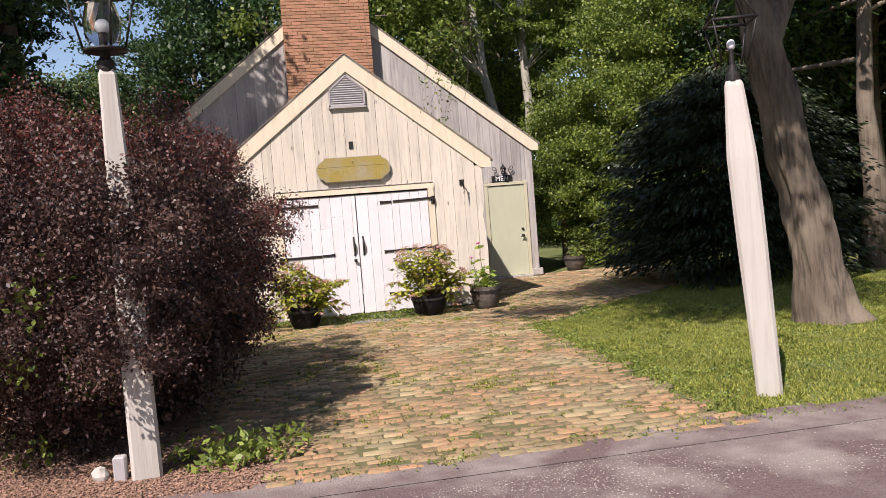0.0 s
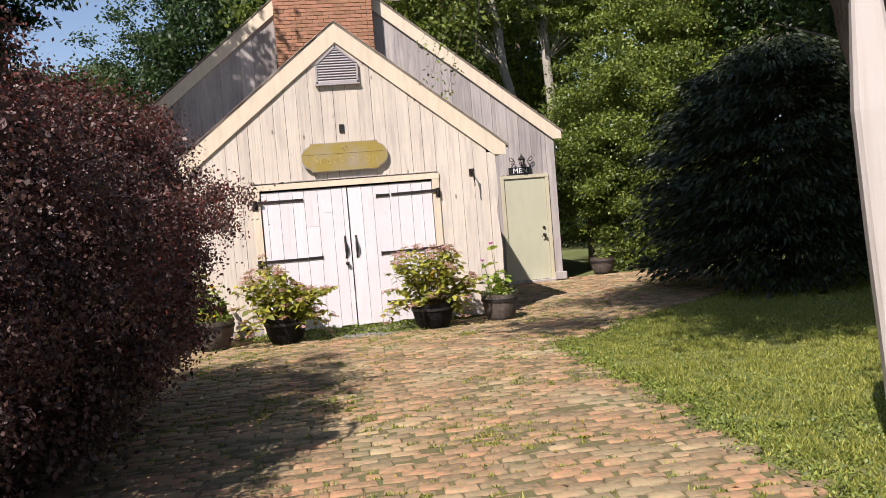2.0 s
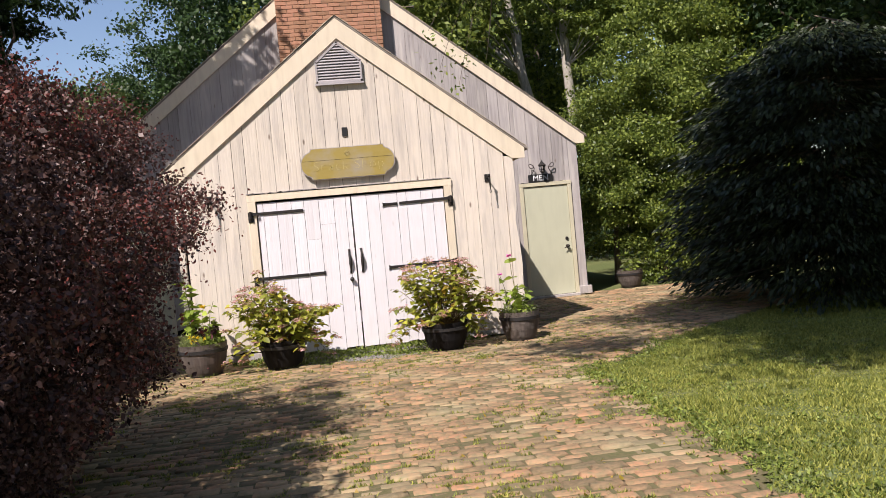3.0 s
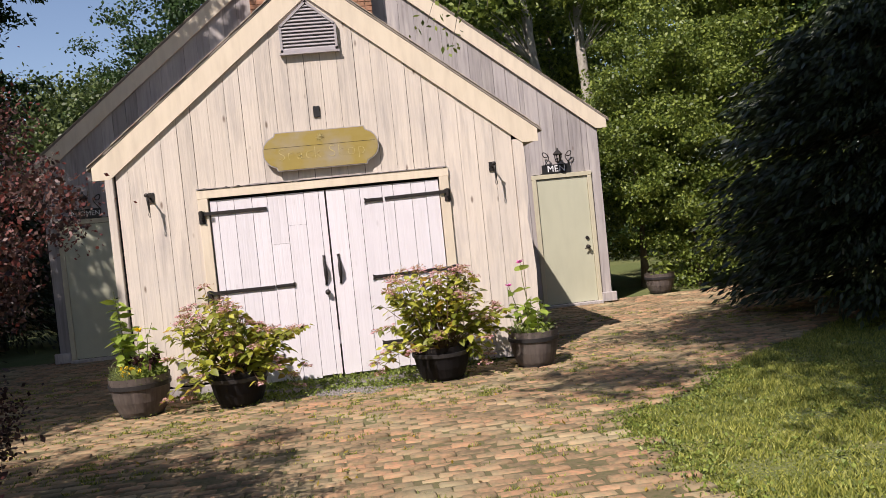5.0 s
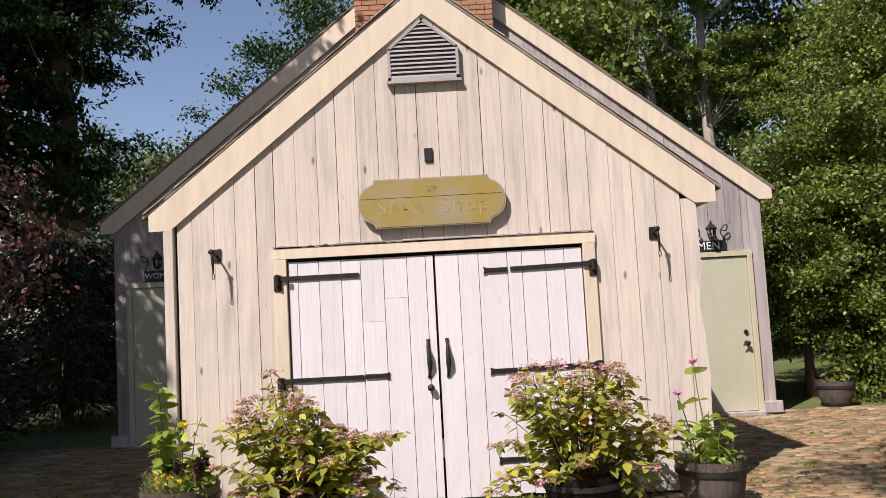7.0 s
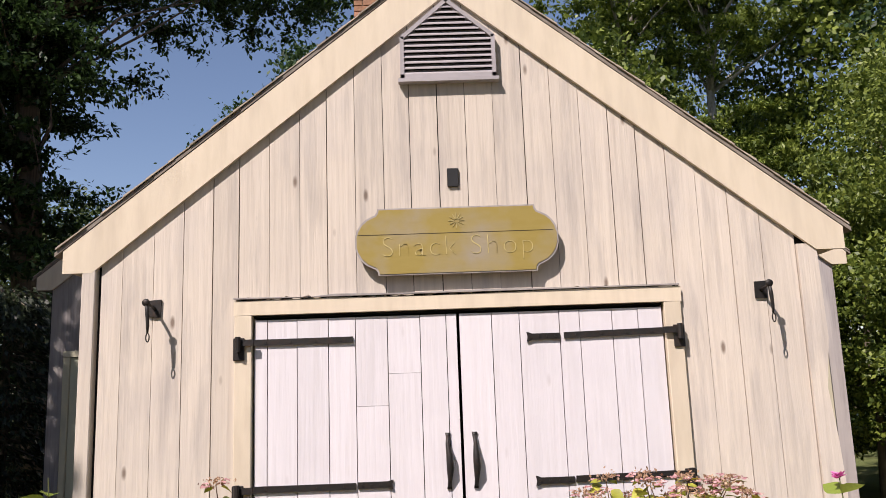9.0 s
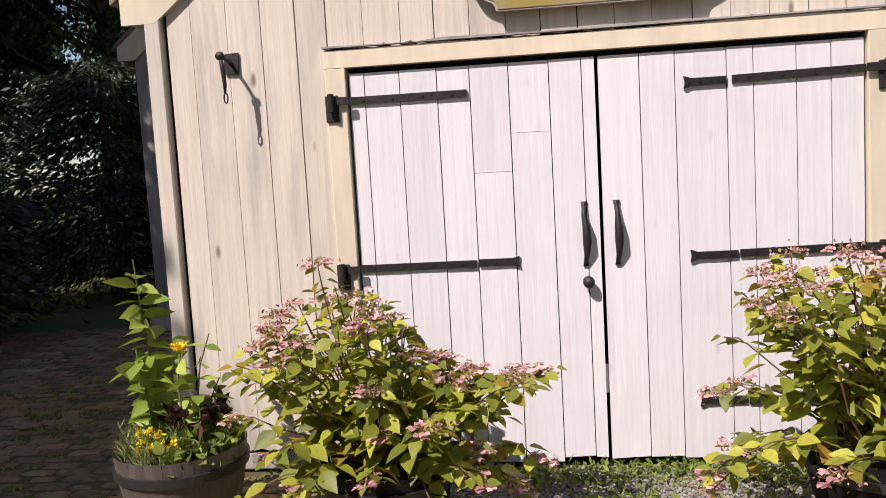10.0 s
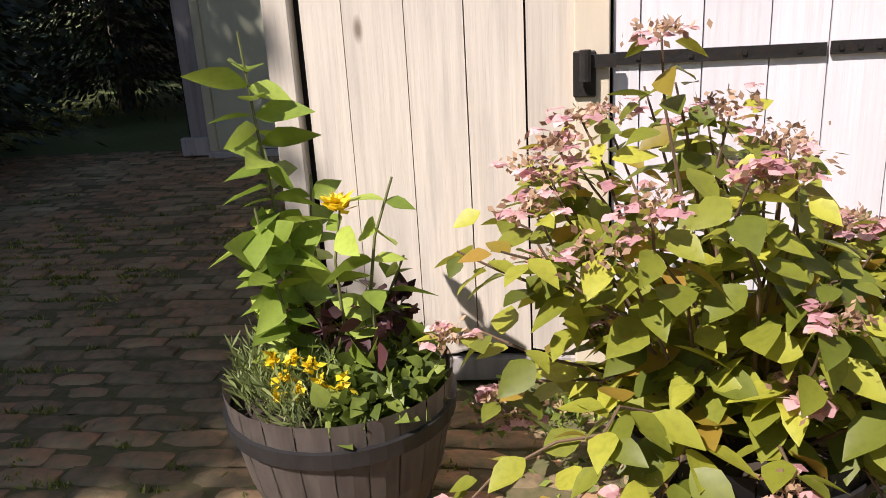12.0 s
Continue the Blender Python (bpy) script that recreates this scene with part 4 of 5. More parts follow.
leaves("bloom", q + rg.normal(size=q.shape) * 0.005, 0.046, PETAL_Y, rg, zin, 0.5, 1.2, a, "yellow bloom")
low = thing("marigold_plant", "low yellow marigolds among grey-green sprigs", "plant", "", (BL[0], BL[1], 0.36))
n = 1500
ang, rad = rg.random(n) * 6.283, 0.265 * np.sqrt(rg.random(n))
sp = np.stack([rad * np.cos(ang), rad * np.sin(ang), 0.10 * rg.random(n)], 1)
left_half = sp[:, 0] < 0.02
tagged(leaves("sprig_foliage", np.concatenate([sp[left_half] * (1, 1, k) + (0, 0, 0.02) for k in (0.4, 0.9, 1.4)]), 0.042, FERN_M, rg, low, 0.14, 0, np.array([[-0.1, -0.1, 0.9]])), kind="stuff")
leaves("low_leaves", sp[~left_half], 0.05, WEED_M, rg, low, 0.75, 1.0, fold=0.2)
leaves("purple_leaves", sp[::12] * (0.6, 0.6, 1) + (0.05, 0.06, 0.14), 0.06, COLEUS_M, rg, low, 0.6, 0.8, fold=0.2)
for c in ((-0.09, -0.17, 0.12), (-0.05, -0.2, 0.1), (-0.12, -0.14, 0.15), (0.0, -0.19, 0.11), (-0.07, -0.15, 0.16), (-0.02, -0.16, 0.14), (0.06, -0.2, 0.12), (-0.1, -0.2, 0.09)):
    q, a = flower(c, 0.02, rg, 18)
    leaves("bloom", q + rg.normal(size=q.shape) * 0.005, 0.026, PETAL_Y, rg, low, 0.7, 1.2, label="small yellow bloom")

rp = thing("leafy_plant", "bright green leafy plant with two pink blooms", "plant", "", (BR[0], BR[1], 0.33))
P, A, fl = [], [], []
for x, y, h, ln, pr in ((0.0, 0, 0.42, (0.02, 0), 8), (-0.1, 0.03, 0.34, (-0.06, 0), 7), (0.09, -0.03, 0.34, (0.05, 0), 7), (0.03, -0.1, 0.3, (0.02, -0.05), 6), (-0.05, -0.08, 0.36, (-0.03, -0.04), 7), (-0.02, 0.05, 0.78, (-0.03, 0), 4), (-0.14, 0.0, 0.55, (-0.06, 0), 4)):
    p_, a_, t_ = tall_plant(rp, x, y, h, rg, ln, pr)
    P += p_
    A += a_
    fl.append(t_)
leaves("leaves", np.array(P), 0.12, ZIN_M, rg, rp, 0.65, 1.2, np.array(A), fold=0.25)
for t_ in fl[-2:]:
    q, a = flower(t_, 0.04, rg, 26)
    leaves("bloom", q, 0.04, PETAL_M, rg, rp, 0.5, 1.2, a, "pink bloom")
n = 260
ang, rad = rg.random(n) * 6.283, 0.24 * np.sqrt(rg.random(n))
leaves("low_leaves", np.stack([rad * np.cos(ang), rad * np.sin(ang), 0.03 + 0.09 * rg.random(n)], 1), 0.06, FERN_M, rg, rp, 0.5, 0.6)
fp = thing("leafy_plant", "tall green plant in the barrel beside the hedge", "plant", "", (BF[0], BF[1], 0.3))
P, A = [], []
for x, y, h, ln, pr in ((0.0, 0, 0.62, (0.05, 0), 9), (-0.1, 0.03, 0.4, (-0.08, 0), 7), (0.1, -0.03, 0.42, (0.1, 0), 7), (0.03, -0.1, 0.3, (0.02, -0.05), 6)):
    p_, a_, t_ = tall_plant(fp, x, y, h, rg, ln, pr)
    P += p_
    A += a_
leaves("leaves", np.array(P), 0.11, WEED_M, rg, fp, 0.55, 1.0, np.array(A), fold=0.25)

# ---- shrubs and trees ----
def clumped(n, clumps, spread, rg):
    """n points in soft clumps round the given centres."""
    i = rg.integers(len(clumps), size=n)
    return clumps[i] + rg.normal(size=(n, 3)) * spread


def shell(n, rad, rg, inner=0.75, floor=-1.0, rough=0.12, power=1.0):
    """Points near the surface of an ellipsoid with an uneven outline."""
    d = directions(n * 2, rg)
    d = d[d[:, 2] > floor][:n]
    bumps = np.array([noise.noise(Vector(v) * 2.3) + 0.5 * noise.noise(Vector(v) * 5.1) for v in d]) * rough * 2
    r = (inner + (1 - inner) * rg.random(len(d)) ** power) * (1 + bumps)
    return d * r[:, None] * np.array(rad)


rg = np.random.default_rng(21)
bb = thing("barberry_shrub", "large dark red barberry shrub beside the brick path", "shrub", "", (-2.80, -6.15, 0.12))
for k in range(46):
    a = rg.random() * 6.283
    e = Vector((1.15 * math.cos(a) * rg.uniform(0.5, 1), 1.9 * math.sin(a) * rg.uniform(0.5, 1), rg.uniform(0.9, 1.95)))
    s_ = Vector((0.5 * math.cos(a), 0.8 * math.sin(a), 0))
    part("stem", tube([s_, s_.lerp(e, 0.5) + Vector((0, 0, 0.35)), e], [0.018, 0.012, 0.005], 5, None, False), WOODSTEM, bb)


def boxy(c, p=3.2):
    """Pushes points of a unit ball outwards towards a rounded block."""
    d = c / np.linalg.norm(c, axis=1, keepdims=True)
    return c / (np.abs(d) ** p).sum(1, keepdims=True) ** (1 / p)


def bush_points(n, inner, rough):
    c = boxy(shell(n, (1, 1, 1), rg, inner, -0.97, rough)) * (1.48, 2.58, 1.36)
    c[:, 2] += 1.32
    c[:, :2] *= np.interp(c[:, 2], [0, 0.9, 1.8], [0.70, 0.95, 1.0])[:, None]
    return c


c = bush_points(1050, 0.76, 0.16)
spray = np.stack([rg.uniform(0.25, 1.1, 48), rg.uniform(-2.55, -2.3, 48), rg.uniform(0.75, 2.1, 48)], 1)
c = np.concatenate([c, spray])
inside = bush_points(500, 0.35, 0.03) * (0.86, 0.86, 0.9)
leaves("leaves", clumped(200000, c, np.array([0.064, 0.064, 0.055]), rg), 0.030, LEAF_RED, rg, bb, 0.6, 0.3)
leaves("inner_leaves", clumped(90000, inside, 0.14, rg), 0.042, LEAF_RED, rg, bb, 0.7, 0.3)
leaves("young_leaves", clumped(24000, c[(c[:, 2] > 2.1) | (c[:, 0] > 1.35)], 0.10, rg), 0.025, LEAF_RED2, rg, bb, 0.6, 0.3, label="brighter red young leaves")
leaves("green_leaves", clumped(480, c[(c[:, 1] < -1.6) & (c[:, 2] < 1.6) & (c[:, 0] < 0.3)][::9], 0.1, rg), 0.06, WEED_M, rg, bb, 0.6, 0.3, label="green leaves of a vine")


def branching(bm, base, top, r, rg, limbs, spread, sides=9):
    """A tapered, slightly crooked trunk with limbs; returns the limb ends."""
    base, top = Vector(base), Vector(top)
    n = 7
    pts = [base.lerp(top, i / n) + Vector((rg.normal() * 0.05, rg.normal() * 0.05, 0)) * (i > 0) * r * 6 for i in range(n + 1)]
    rad = [r * (1.55 if i == 0 else 1.12 if i == 1 and n > 3 else 1 - 0.8 * i / n) for i in range(n + 1)]
    tube(pts, rad, sides, bm)
    ends = [pts[-1]]
    for k in range(limbs):
        f = rg.uniform(0.35, 0.95)
        i = int(f * n)
        s = pts[i].lerp(pts[min(i + 1, n)], f * n - i)
        a = rg.random() * 6.283
        ln = spread * rg.uniform(0.6, 1.1) * (1.15 - 0.5 * f)
        e = s + Vector((math.cos(a) * ln, math.sin(a) * ln, ln * rg.uniform(0.15, 0.8)))
        m = s.lerp(e, 0.5) + Vector((0, 0, -0.1 * ln))
        rr = rad[i] * 0.4
        tube([s, m, e], [rr, rr * 0.65, rr * 0.2], 6, bm, False)
        ends += [e, m, s.lerp(e, 0.75)]
    return ends


def tree(x, y, h, r, spread, crown_low, n_leaf, size, leaf, seed, label, lean=(0, 0), name="tree", clumps=90, loose=0.42, bark=BARK, flat=0.6, limbs=16):
    rg = np.random.default_rng(seed)
    t = thing(name, label, "tree", "", (x, y, 0))
    bm = bmesh.new()
    ends = branching(bm, (0, 0, -0.1), (lean[0], lean[1], h * 0.85), r, rg, limbs, spread)
    part("trunk", bm, bark, t, "", True)
    cz, rz = (crown_low + h) / 2, (h - crown_low) / 2
    c = shell(clumps, (spread, spread, rz), rg, 0.35, -0.98, 0.15, 0.7)
    c += (lean[0] * 0.8, lean[1] * 0.8, cz)
    e = np.array([tuple(v) for v in ends if v.z > crown_low])
    if len(e):
        c = np.concatenate([c, e])
    leaves("crown", clumped(n_leaf, c, np.array([loose, loose, loose * flat]), rg), size, leaf, rg, t, 0.62, 0.8)
    return t


# trees by the entrance lawn
old = thing("old_tree", "old leaning tree trunk with peeling furrowed bark, sunlit patches in its colour", "tree", "", (5.0, -5.45, 0.1))
rg = np.random.default_rng(8)
bm = bmesh.new()
tp = [(0.06, 0, -0.1), (0.0, 0, 0.12), (-0.09, 0, 0.6), (-0.25, 0, 1.5), (-0.45, 0.03, 2.5), (-0.68, 0.05, 3.6), (-0.95, 0.0, 5.2), (-1.2, -0.4, 7.0), (-2.2, -1.1, 9.0)]
tr_ = [0.52, 0.37, 0.275, 0.235, 0.21, 0.18, 0.16, 0.13, 0.07]
zs = np.linspace(-0.1, 9.0, 90)
tz = [q[2] for q in tp]
tube([(np.interp(v, tz, [q[0] for q in tp]), np.interp(v, tz, [q[1] for q in tp]), v) for v in zs], list(np.interp(zs, tz, tr_)), 56, bm)
for v in bm.verts:
    ax = Vector((np.interp(v.co.z, tz, [q[0] for q in tp]), np.interp(v.co.z, tz, [q[1] for q in tp]), v.co.z))
    o = v.co - ax
    an = math.atan2(o.y, o.x)
    d = abs(noise.noise(Vector((math.cos(an) * 9, math.sin(an) * 9, v.co.z * 1.3)))) * 0.13 - 0.04 + noise.noise(Vector((math.cos(an) * 2, math.sin(an) * 2, v.co.z * 0.8))) * 0.05
    v.co += o.normalized() * d
tube([(-0.60, 0.05, 3.3), (0.0, 0.3, 4.3), (1.0, 0.5, 5.6), (2.0, 0.7, 6.6)], [0.2, 0.16, 0.11, 0.05], 10, bm, False)
tube([(-0.85, 0.0, 4.6), (-1.8, -0.6, 6.4), (-3.4, -1.6, 8.2)], [0.15, 0.1, 0.05], 8, bm, False)
# limbs out to the added shade clumps
tube([(-1.2, -0.4, 7.0), (-3.0, -2.4, 8.4), (-4.6, -3.9, 9.0)], [0.12, 0.08, 0.03], 8, bm, False)
tube([(-1.1, -0.3, 6.6), (-3.6, -0.4, 8.3), (-6.2, -0.5, 9.0)], [0.12, 0.08, 0.03], 8, bm, False)
tube([(-4.6, -3.9, 9.0), (-6.0, -3.3, 9.1), (-7.1, -2.6, 9.0)], [0.03, 0.02, 0.01], 6, bm, False)
part("trunk", bm, BARK, old, "", True)
cc = shell(120, (3.1, 2.8, 1.9), rg, 0.3, -0.98, 0.15, 0.7) + (-3.2, -1.7, 9.6)
# extra clumps added overhead, out of view, to dapple the lawn and path
cc = np.concatenate([cc, shell(34, (1.7, 1.6, 0.8), rg, 0.2, -0.98, 0.15, 0.7) + (-4.3, -3.7, 9.0), shell(54, (1.35, 1.5, 0.5), rg, 0.1, -0.98, 0.12, 0.7) + (-3.95, -0.7, 9.0), shell(5, (0.5, 0.4, 0.2), rg, 0.2, -0.98, 0.15, 0.7) + (-7.0, -2.6, 9.0)])
leaves("crown", clumped(46000, cc, np.array([0.4, 0.4, 0.22]), rg), 0.13, LEAF_TREE, rg, old, 0.6, 0.8)
# a thin branch of it hangs low before the gables, a leafy spray with bare twigs at its end
def hang(a, b, k):
    return [a.lerp(b, f) + Vector((0, 0, k * 4 * f * (1 - f))) for f in np.linspace(0, 1, 7)]


start, fork = Vector((-3.4, -1.6, 8.2)), Vector((-3.35, 3.1, 4.35))
part("low_branch", tube(hang(start, fork, 0.5), [0.03, 0.026, 0.022, 0.017, 0.013, 0.01, 0.007], 6, None, False), BARK, old)
tw = []
for e, k in (((-3.95, 3.3, 3.2), 0.1), ((-4.05, 3.2, 3.6), 0.12), ((-3.75, 3.35, 3.0), 0.05), ((-3.6, 3.25, 3.5), 0.06), ((-4.0, 3.1, 4.05), 0.08), ((-3.5, 3.2, 3.9), 0.02), ((-3.2, 3.0, 4.0), 0.05)):
    line = hang(fork, Vector(e), k)
    part("twig", tube(line, [0.006, 0.005, 0.004, 0.004, 0.003, 0.003, 0.002], 5, None, False), BARK, old)
    tw += [tuple(v) for v in line[2:]]
part("twig", tube(hang(Vector((-3.3, 3.1, 4.3)), Vector((-3.45, 3.2, 3.25)), -0.12), [0.008, 0.007, 0.006, 0.005, 0.004, 0.003, 0.002], 5, None, False), BARK, old, "bare twig")
leaves("low_leaves", clumped(520, np.array(tw), 0.075, rg), 0.055, LEAF_TREE, rg, old, 0.55, 0.8)
# small tree and hedge beside the larger building
tree(6.9, 6.6, 5.4, 0.09, 2.0, 0.3, 52000, 0.075, LEAF_TREE, 31, "dense green small tree beside the building", clumps=110, loose=0.2, flat=0.45)
tree(5.7, 5.9, 4.0, 0.07, 1.25, 0.4, 30000, 0.07, LEAF_TREE, 32, "leafy green shrub crowding the building corner", clumps=70, loose=0.17, flat=0.45, name="tall_shrub")
tree(6.5, 5.35, 2.0, 0.05, 1.0, 0.05, 16000, 0.065, LEAF_TREE, 34, "low leafy shrub behind the barrel", clumps=60, loose=0.15, flat=0.5, name="low_shrub")
tree(9.6, 8.5, 8.5, 0.14, 2.6, 0.8, 50000, 0.095, LEAF_TREE, 33, "green maple behind the path", clumps=95, loose=0.26, flat=0.4)


def evergreen(x, y, rx, ry, h, n, seed, label, leaf=LEAF_YEW):
    rg = np.random.default_rng(seed)
    t = thing("evergreen_shrub", label, "shrub", "dark evergreens", (x, y, 0))
    bm = bmesh.new()
    tube([(0, 0, -0.05), (0.05, 0, h * 0.5), (0, 0.05, h * 0.9)], [0.12, 0.09, 0.03], 8, bm)
    P, A = [], []
    for k in range(420):
        f = rg.random()
        a = rg.random() * 6.283
        zz = 0.15 + f * (h - 0.3)
        wdt = (1 - f ** 4.0) ** 0.5 * (0.75 + 0.3 * rg.random())
        e = np.array([rx * wdt * math.cos(a), ry * wdt * math.sin(a), zz])
        s = np.array([0.1 * math.cos(a), 0.1 * math.sin(a), zz + 0.25])
        if k % 4 == 0:
            tube([tuple(s), tuple(e)], [0.02, 0.005], 5, bm, False)
        m = n // 420
        u = (rg.random(m) ** 0.5)[:, None]
        q = s + (e - s) * u + rg.normal(size=(m, 3)) * (0.16, 0.16, 0.05)
        P.append(q)
        A.append(np.repeat([[1.5 * math.cos(a), 1.5 * math.sin(a), -0.7]], m, 0))
    part("trunk", bm, BARK, t)
    leaves("crown", np.concatenate(P), 0.13, leaf, rg, t, 0.3, 0.7, np.concatenate(A))
    return t


evergreen(7.2, 0.3, 2.4, 2.1, 4.0, 62000, 41, "broad dark yew with drooping branches in shade")
evergreen(-7.6, 3.2, 2.3, 2.2, 3.6, 30000, 42, "dark shaded yew at the edge of the paving")
evergreen(-6.7, 7.5, 1.8, 1.8, 3.4, 20000, 43, "dark evergreen behind the building corner")

# woods behind: three kinds, repeated at several sizes
kind_a = tree(2.0, 17.0, 15.0, 0.22, 4.2, 3.0, 30000, 0.20, LEAF_TREE, 51, "tall green maple in the wood behind", clumps=80, loose=0.42)
kind_b = tree(-13.0, 12.0, 16.0, 0.30, 4.4, 3.2, 26000, 0.19, LEAF_DARK, 52, "tall dark oak at the edge of the wood", clumps=100, loose=0.42)


def layered_tree(x, y, h, r, lean, crowns, size, leaf, seed, label, bark=BARK):
    """A tall tree whose leaves hang in thin level sprays; crowns: (centre, radii, sprays) of its masses, each fed by limbs."""
    rg = np.random.default_rng(seed)
    t = thing("tree", label, "tree", "", (x, y, 0))
    bm = bmesh.new()
    n = 9
    pts = [Vector((lean[0] * (i / n), lean[1] * (i / n), h * 0.9 * i / n - 0.1)) + Vector((rg.normal() * 0.07, rg.normal() * 0.07, 0)) * (i > 0) for i in range(n + 1)]
    tube(pts, [r * (1.4 if i == 0 else 1.0 - 0.75 * i / n) for i in range(n + 1)], 14, bm)
    P = []
    for centre, radii, count in crowns:
        c = shell(count, radii, rg, 0.15, -0.98, 0.2, 0.6) + np.array(centre)
        for q in c:
            s = pts[int(np.clip((q[2] - 0.8) / (h * 0.9) * n, 2, n))]
            e = Vector(q)
            if rg.random() < 0.28:
                m = s.lerp(e, 0.55) + Vector((rg.normal() * 0.25, rg.normal() * 0.25, rg.uniform(-0.1, 0.4)))
                k = 0.035 + 0.05 * rg.random()
                tube([s, m, e], [k, k * 0.55, 0.01], 5, bm, False)
            twigs = rg.integers(5, 9)
            for _ in range(twigs):
                a = rg.random() * 6.283
                ln = rg.uniform(0.5, 1.3)
                u = rg.random((46, 1))
                way = np.array([math.cos(a), math.sin(a), rg.uniform(-0.4, 0.12)])
                P.append(q + way * ln * u + rg.normal(size=(46, 3)) * (0.10, 0.10, 0.045))
    part("trunk", bm, bark, t, "", True)
    leaves("crown", np.concatenate(P), size, leaf, rg, t, 0.5, 1.5)
    return t


layered_tree(-8.35, 12.2, 17.0, 0.42, (-1.3, 0.0), (((-1.8, -0.5, 5.6), (2.6, 2.4, 2.2), 70), ((-1.2, -0.5, 9.0), (3.0, 2.6, 1.8), 80), ((2.2, -0.5, 11.6), (5.6, 3.0, 1.7), 150), ((-2.5, 0, 13.2), (4.5, 3.5, 2.4), 90)), 0.145, LEAF_DARK, 54, "tall dark tree with a thick trunk and level sprays")
layered_tree(9.4, 20.8, 19.0, 0.27, (0.2, 0.3), (((0, 0, 15.0), (3.6, 3.2, 3.6), 90), ((1.2, 0, 9.6), (2.4, 2.0, 1.4), 26)), 0.16, LEAF_TREE, 55, "tall slender tree with a pale grey trunk", BARK_PALE)
layered_tree(8.7, 20.0, 18.0, 0.27, (-2.6, 0.3), (((-2.2, 0, 14.0), (3.6, 3.2, 3.8), 90), ((-2.6, 0, 9.4), (1.6, 1.6, 1.6), 22)), 0.16, LEAF_TREE, 56, "tall leaning tree with a pale grey trunk", BARK_PALE)
kind_c = tree(-12.3, 33.0, 10.5, 0.18, 3.6, 1.5, 22000, 0.20, LEAF_PALE, 53, "pale green tree in the distance", clumps=120, loose=0.5)
rg = np.random.default_rng(61)
for src, spots in ((kind_a, ((3.2, 24.5, 1.0), (14.2, 14, 0.95), (15, 21, 1.15), (10.5, 29, 1.1), (24, 24, 1.2))),
                   (kind_b, ((-13.5, 7.0, 0.9), (-17, 9, 1.0), (12.5, 5.5, 0.85), (17, 6, 1.0), (16.5, 0.5, 1.0), (-20, 17, 1.1), (20, -3, 1.0), (-1.5, 23, 1.0), (-5.0, 24.5, 0.85), (-7.6, 27, 0.82), (13, -1.5, 0.8), (15, 12, 1.0), (19, 16, 1.2))),
                   (kind_c, ((-10.2, 26.5, 0.98), (-16, 30, 1.0), (26, 34, 1.3), (34, 22, 1.3), (-24, 28, 1.2), (0, 36, 1.4), (12, 36, 1.5), (-30, 14, 1.2)))):
    for x, y, s in spots:
        o = copy_thing(src, pose(x, y, 0, 0, 0, rg.uniform(0, 360)))
        o.scale = (s, s, s * rg.uniform(0.92, 1.08))
for src, spots in ((kind_b, ((14.8, 4.2, 0.8), (21, 2, 0.9), (12.2, 2.6, 0.7), (18.5, 10.5, 0.9), (22, 9, 1.0), (27, 2, 1.0), (31, 13, 1.2), (23, 18.5, 1.0), (28, 21, 1.1), (26, -7, 1.0), (-27, 20, 1.1))), (kind_a, ((28, 8, 1.0), (-34, 24, 1.2), (36, 0, 1.2)))):
    for x, y, s in spots:
        o = copy_thing(src, pose(x, y, 0, 0, 0, rg.uniform(0, 360)))
        o.scale = (s, s, s)
under = evergreen(13.5, 9.0, 2.2, 2.0, 2.6, 16000, 44, "dark undergrowth shrub below the trees", LEAF_DARK)
for x, y, s in ((18, 4, 1.1), (22, 13, 1.3), (25, 6, 1.2), (30, -2, 1.5), (20, -1.5, 1.0), (9, 15, 1.1), (4, 15.5, 1.1), (-3, 15, 1.1), (-12, 10, 1.0), (-15, 13, 1.2), (-9.5, 16.5, 1.2), (-18, 6, 1.2), (17, 20, 1.5), (34, 14, 1.6), (-14, 2, 1.1), (15.5, 7.5, 1.5), (19.5, 11.5, 1.7), (24, 17, 1.9), (16, 3.5, 1.4), (28, 14, 1.9)):
    o = copy_thing(under, pose(x, y, 0, 0, 0, rg.uniform(0, 360)))
    o.scale = (s, s, s)
# unseen trees added round the drive, behind the walk, to block sky fill
for k, (x, y) in enumerate(((-30, -14), (-27, -24), (-19, -31), (-10, -35), (0, -33), (9, -34), (18, -31), (25, -24), (28, -15), (-24, -6), (-5, -42), (14, -41))):
    copy_thing(kind_b if k % 2 else kind_a, pose(x, y, 0, 0, 0, 47 * k)).scale = (1.05, 1.05, 0.95)
# shade trees on the near side, over the shrub and beyond it
for x, y, a in ((-11.2, -4.6, 140), (-8.3, 1.3, 250), (-12.0, -1.0, 10)):
    copy_thing(kind_b, pose(x, y, 0, 0, 0, a)).scale = (0.72, 0.72, 0.75)

# trees added out of view; their crowns set the shade edge on the paving
tree(-7.98, -5.1, 9.5, 0.2, 1.75, 4.0, 20000, 0.15, LEAF_DARK, 60, "unseen dense tree added beyond the red shrub for shade", clumps=130, loose=0.28)
tree(-8.5, -3.4, 10.5, 0.28, 2.55, 3.2, 38000, 0.15, LEAF_DARK, 57, "unseen dense dark tree added beside the paving for shade", clumps=230, loose=0.3)

# added out of view so that its crown dapples the rear gable
tree(-7.3, 0.2, 11.5, 0.2, 2.0, 7.6, 9000, 0.15, LEAF_DARK, 58, "unseen thin-crowned tree added to dapple the gable", lean=(2.0, 0.4), clumps=60, loose=0.34)
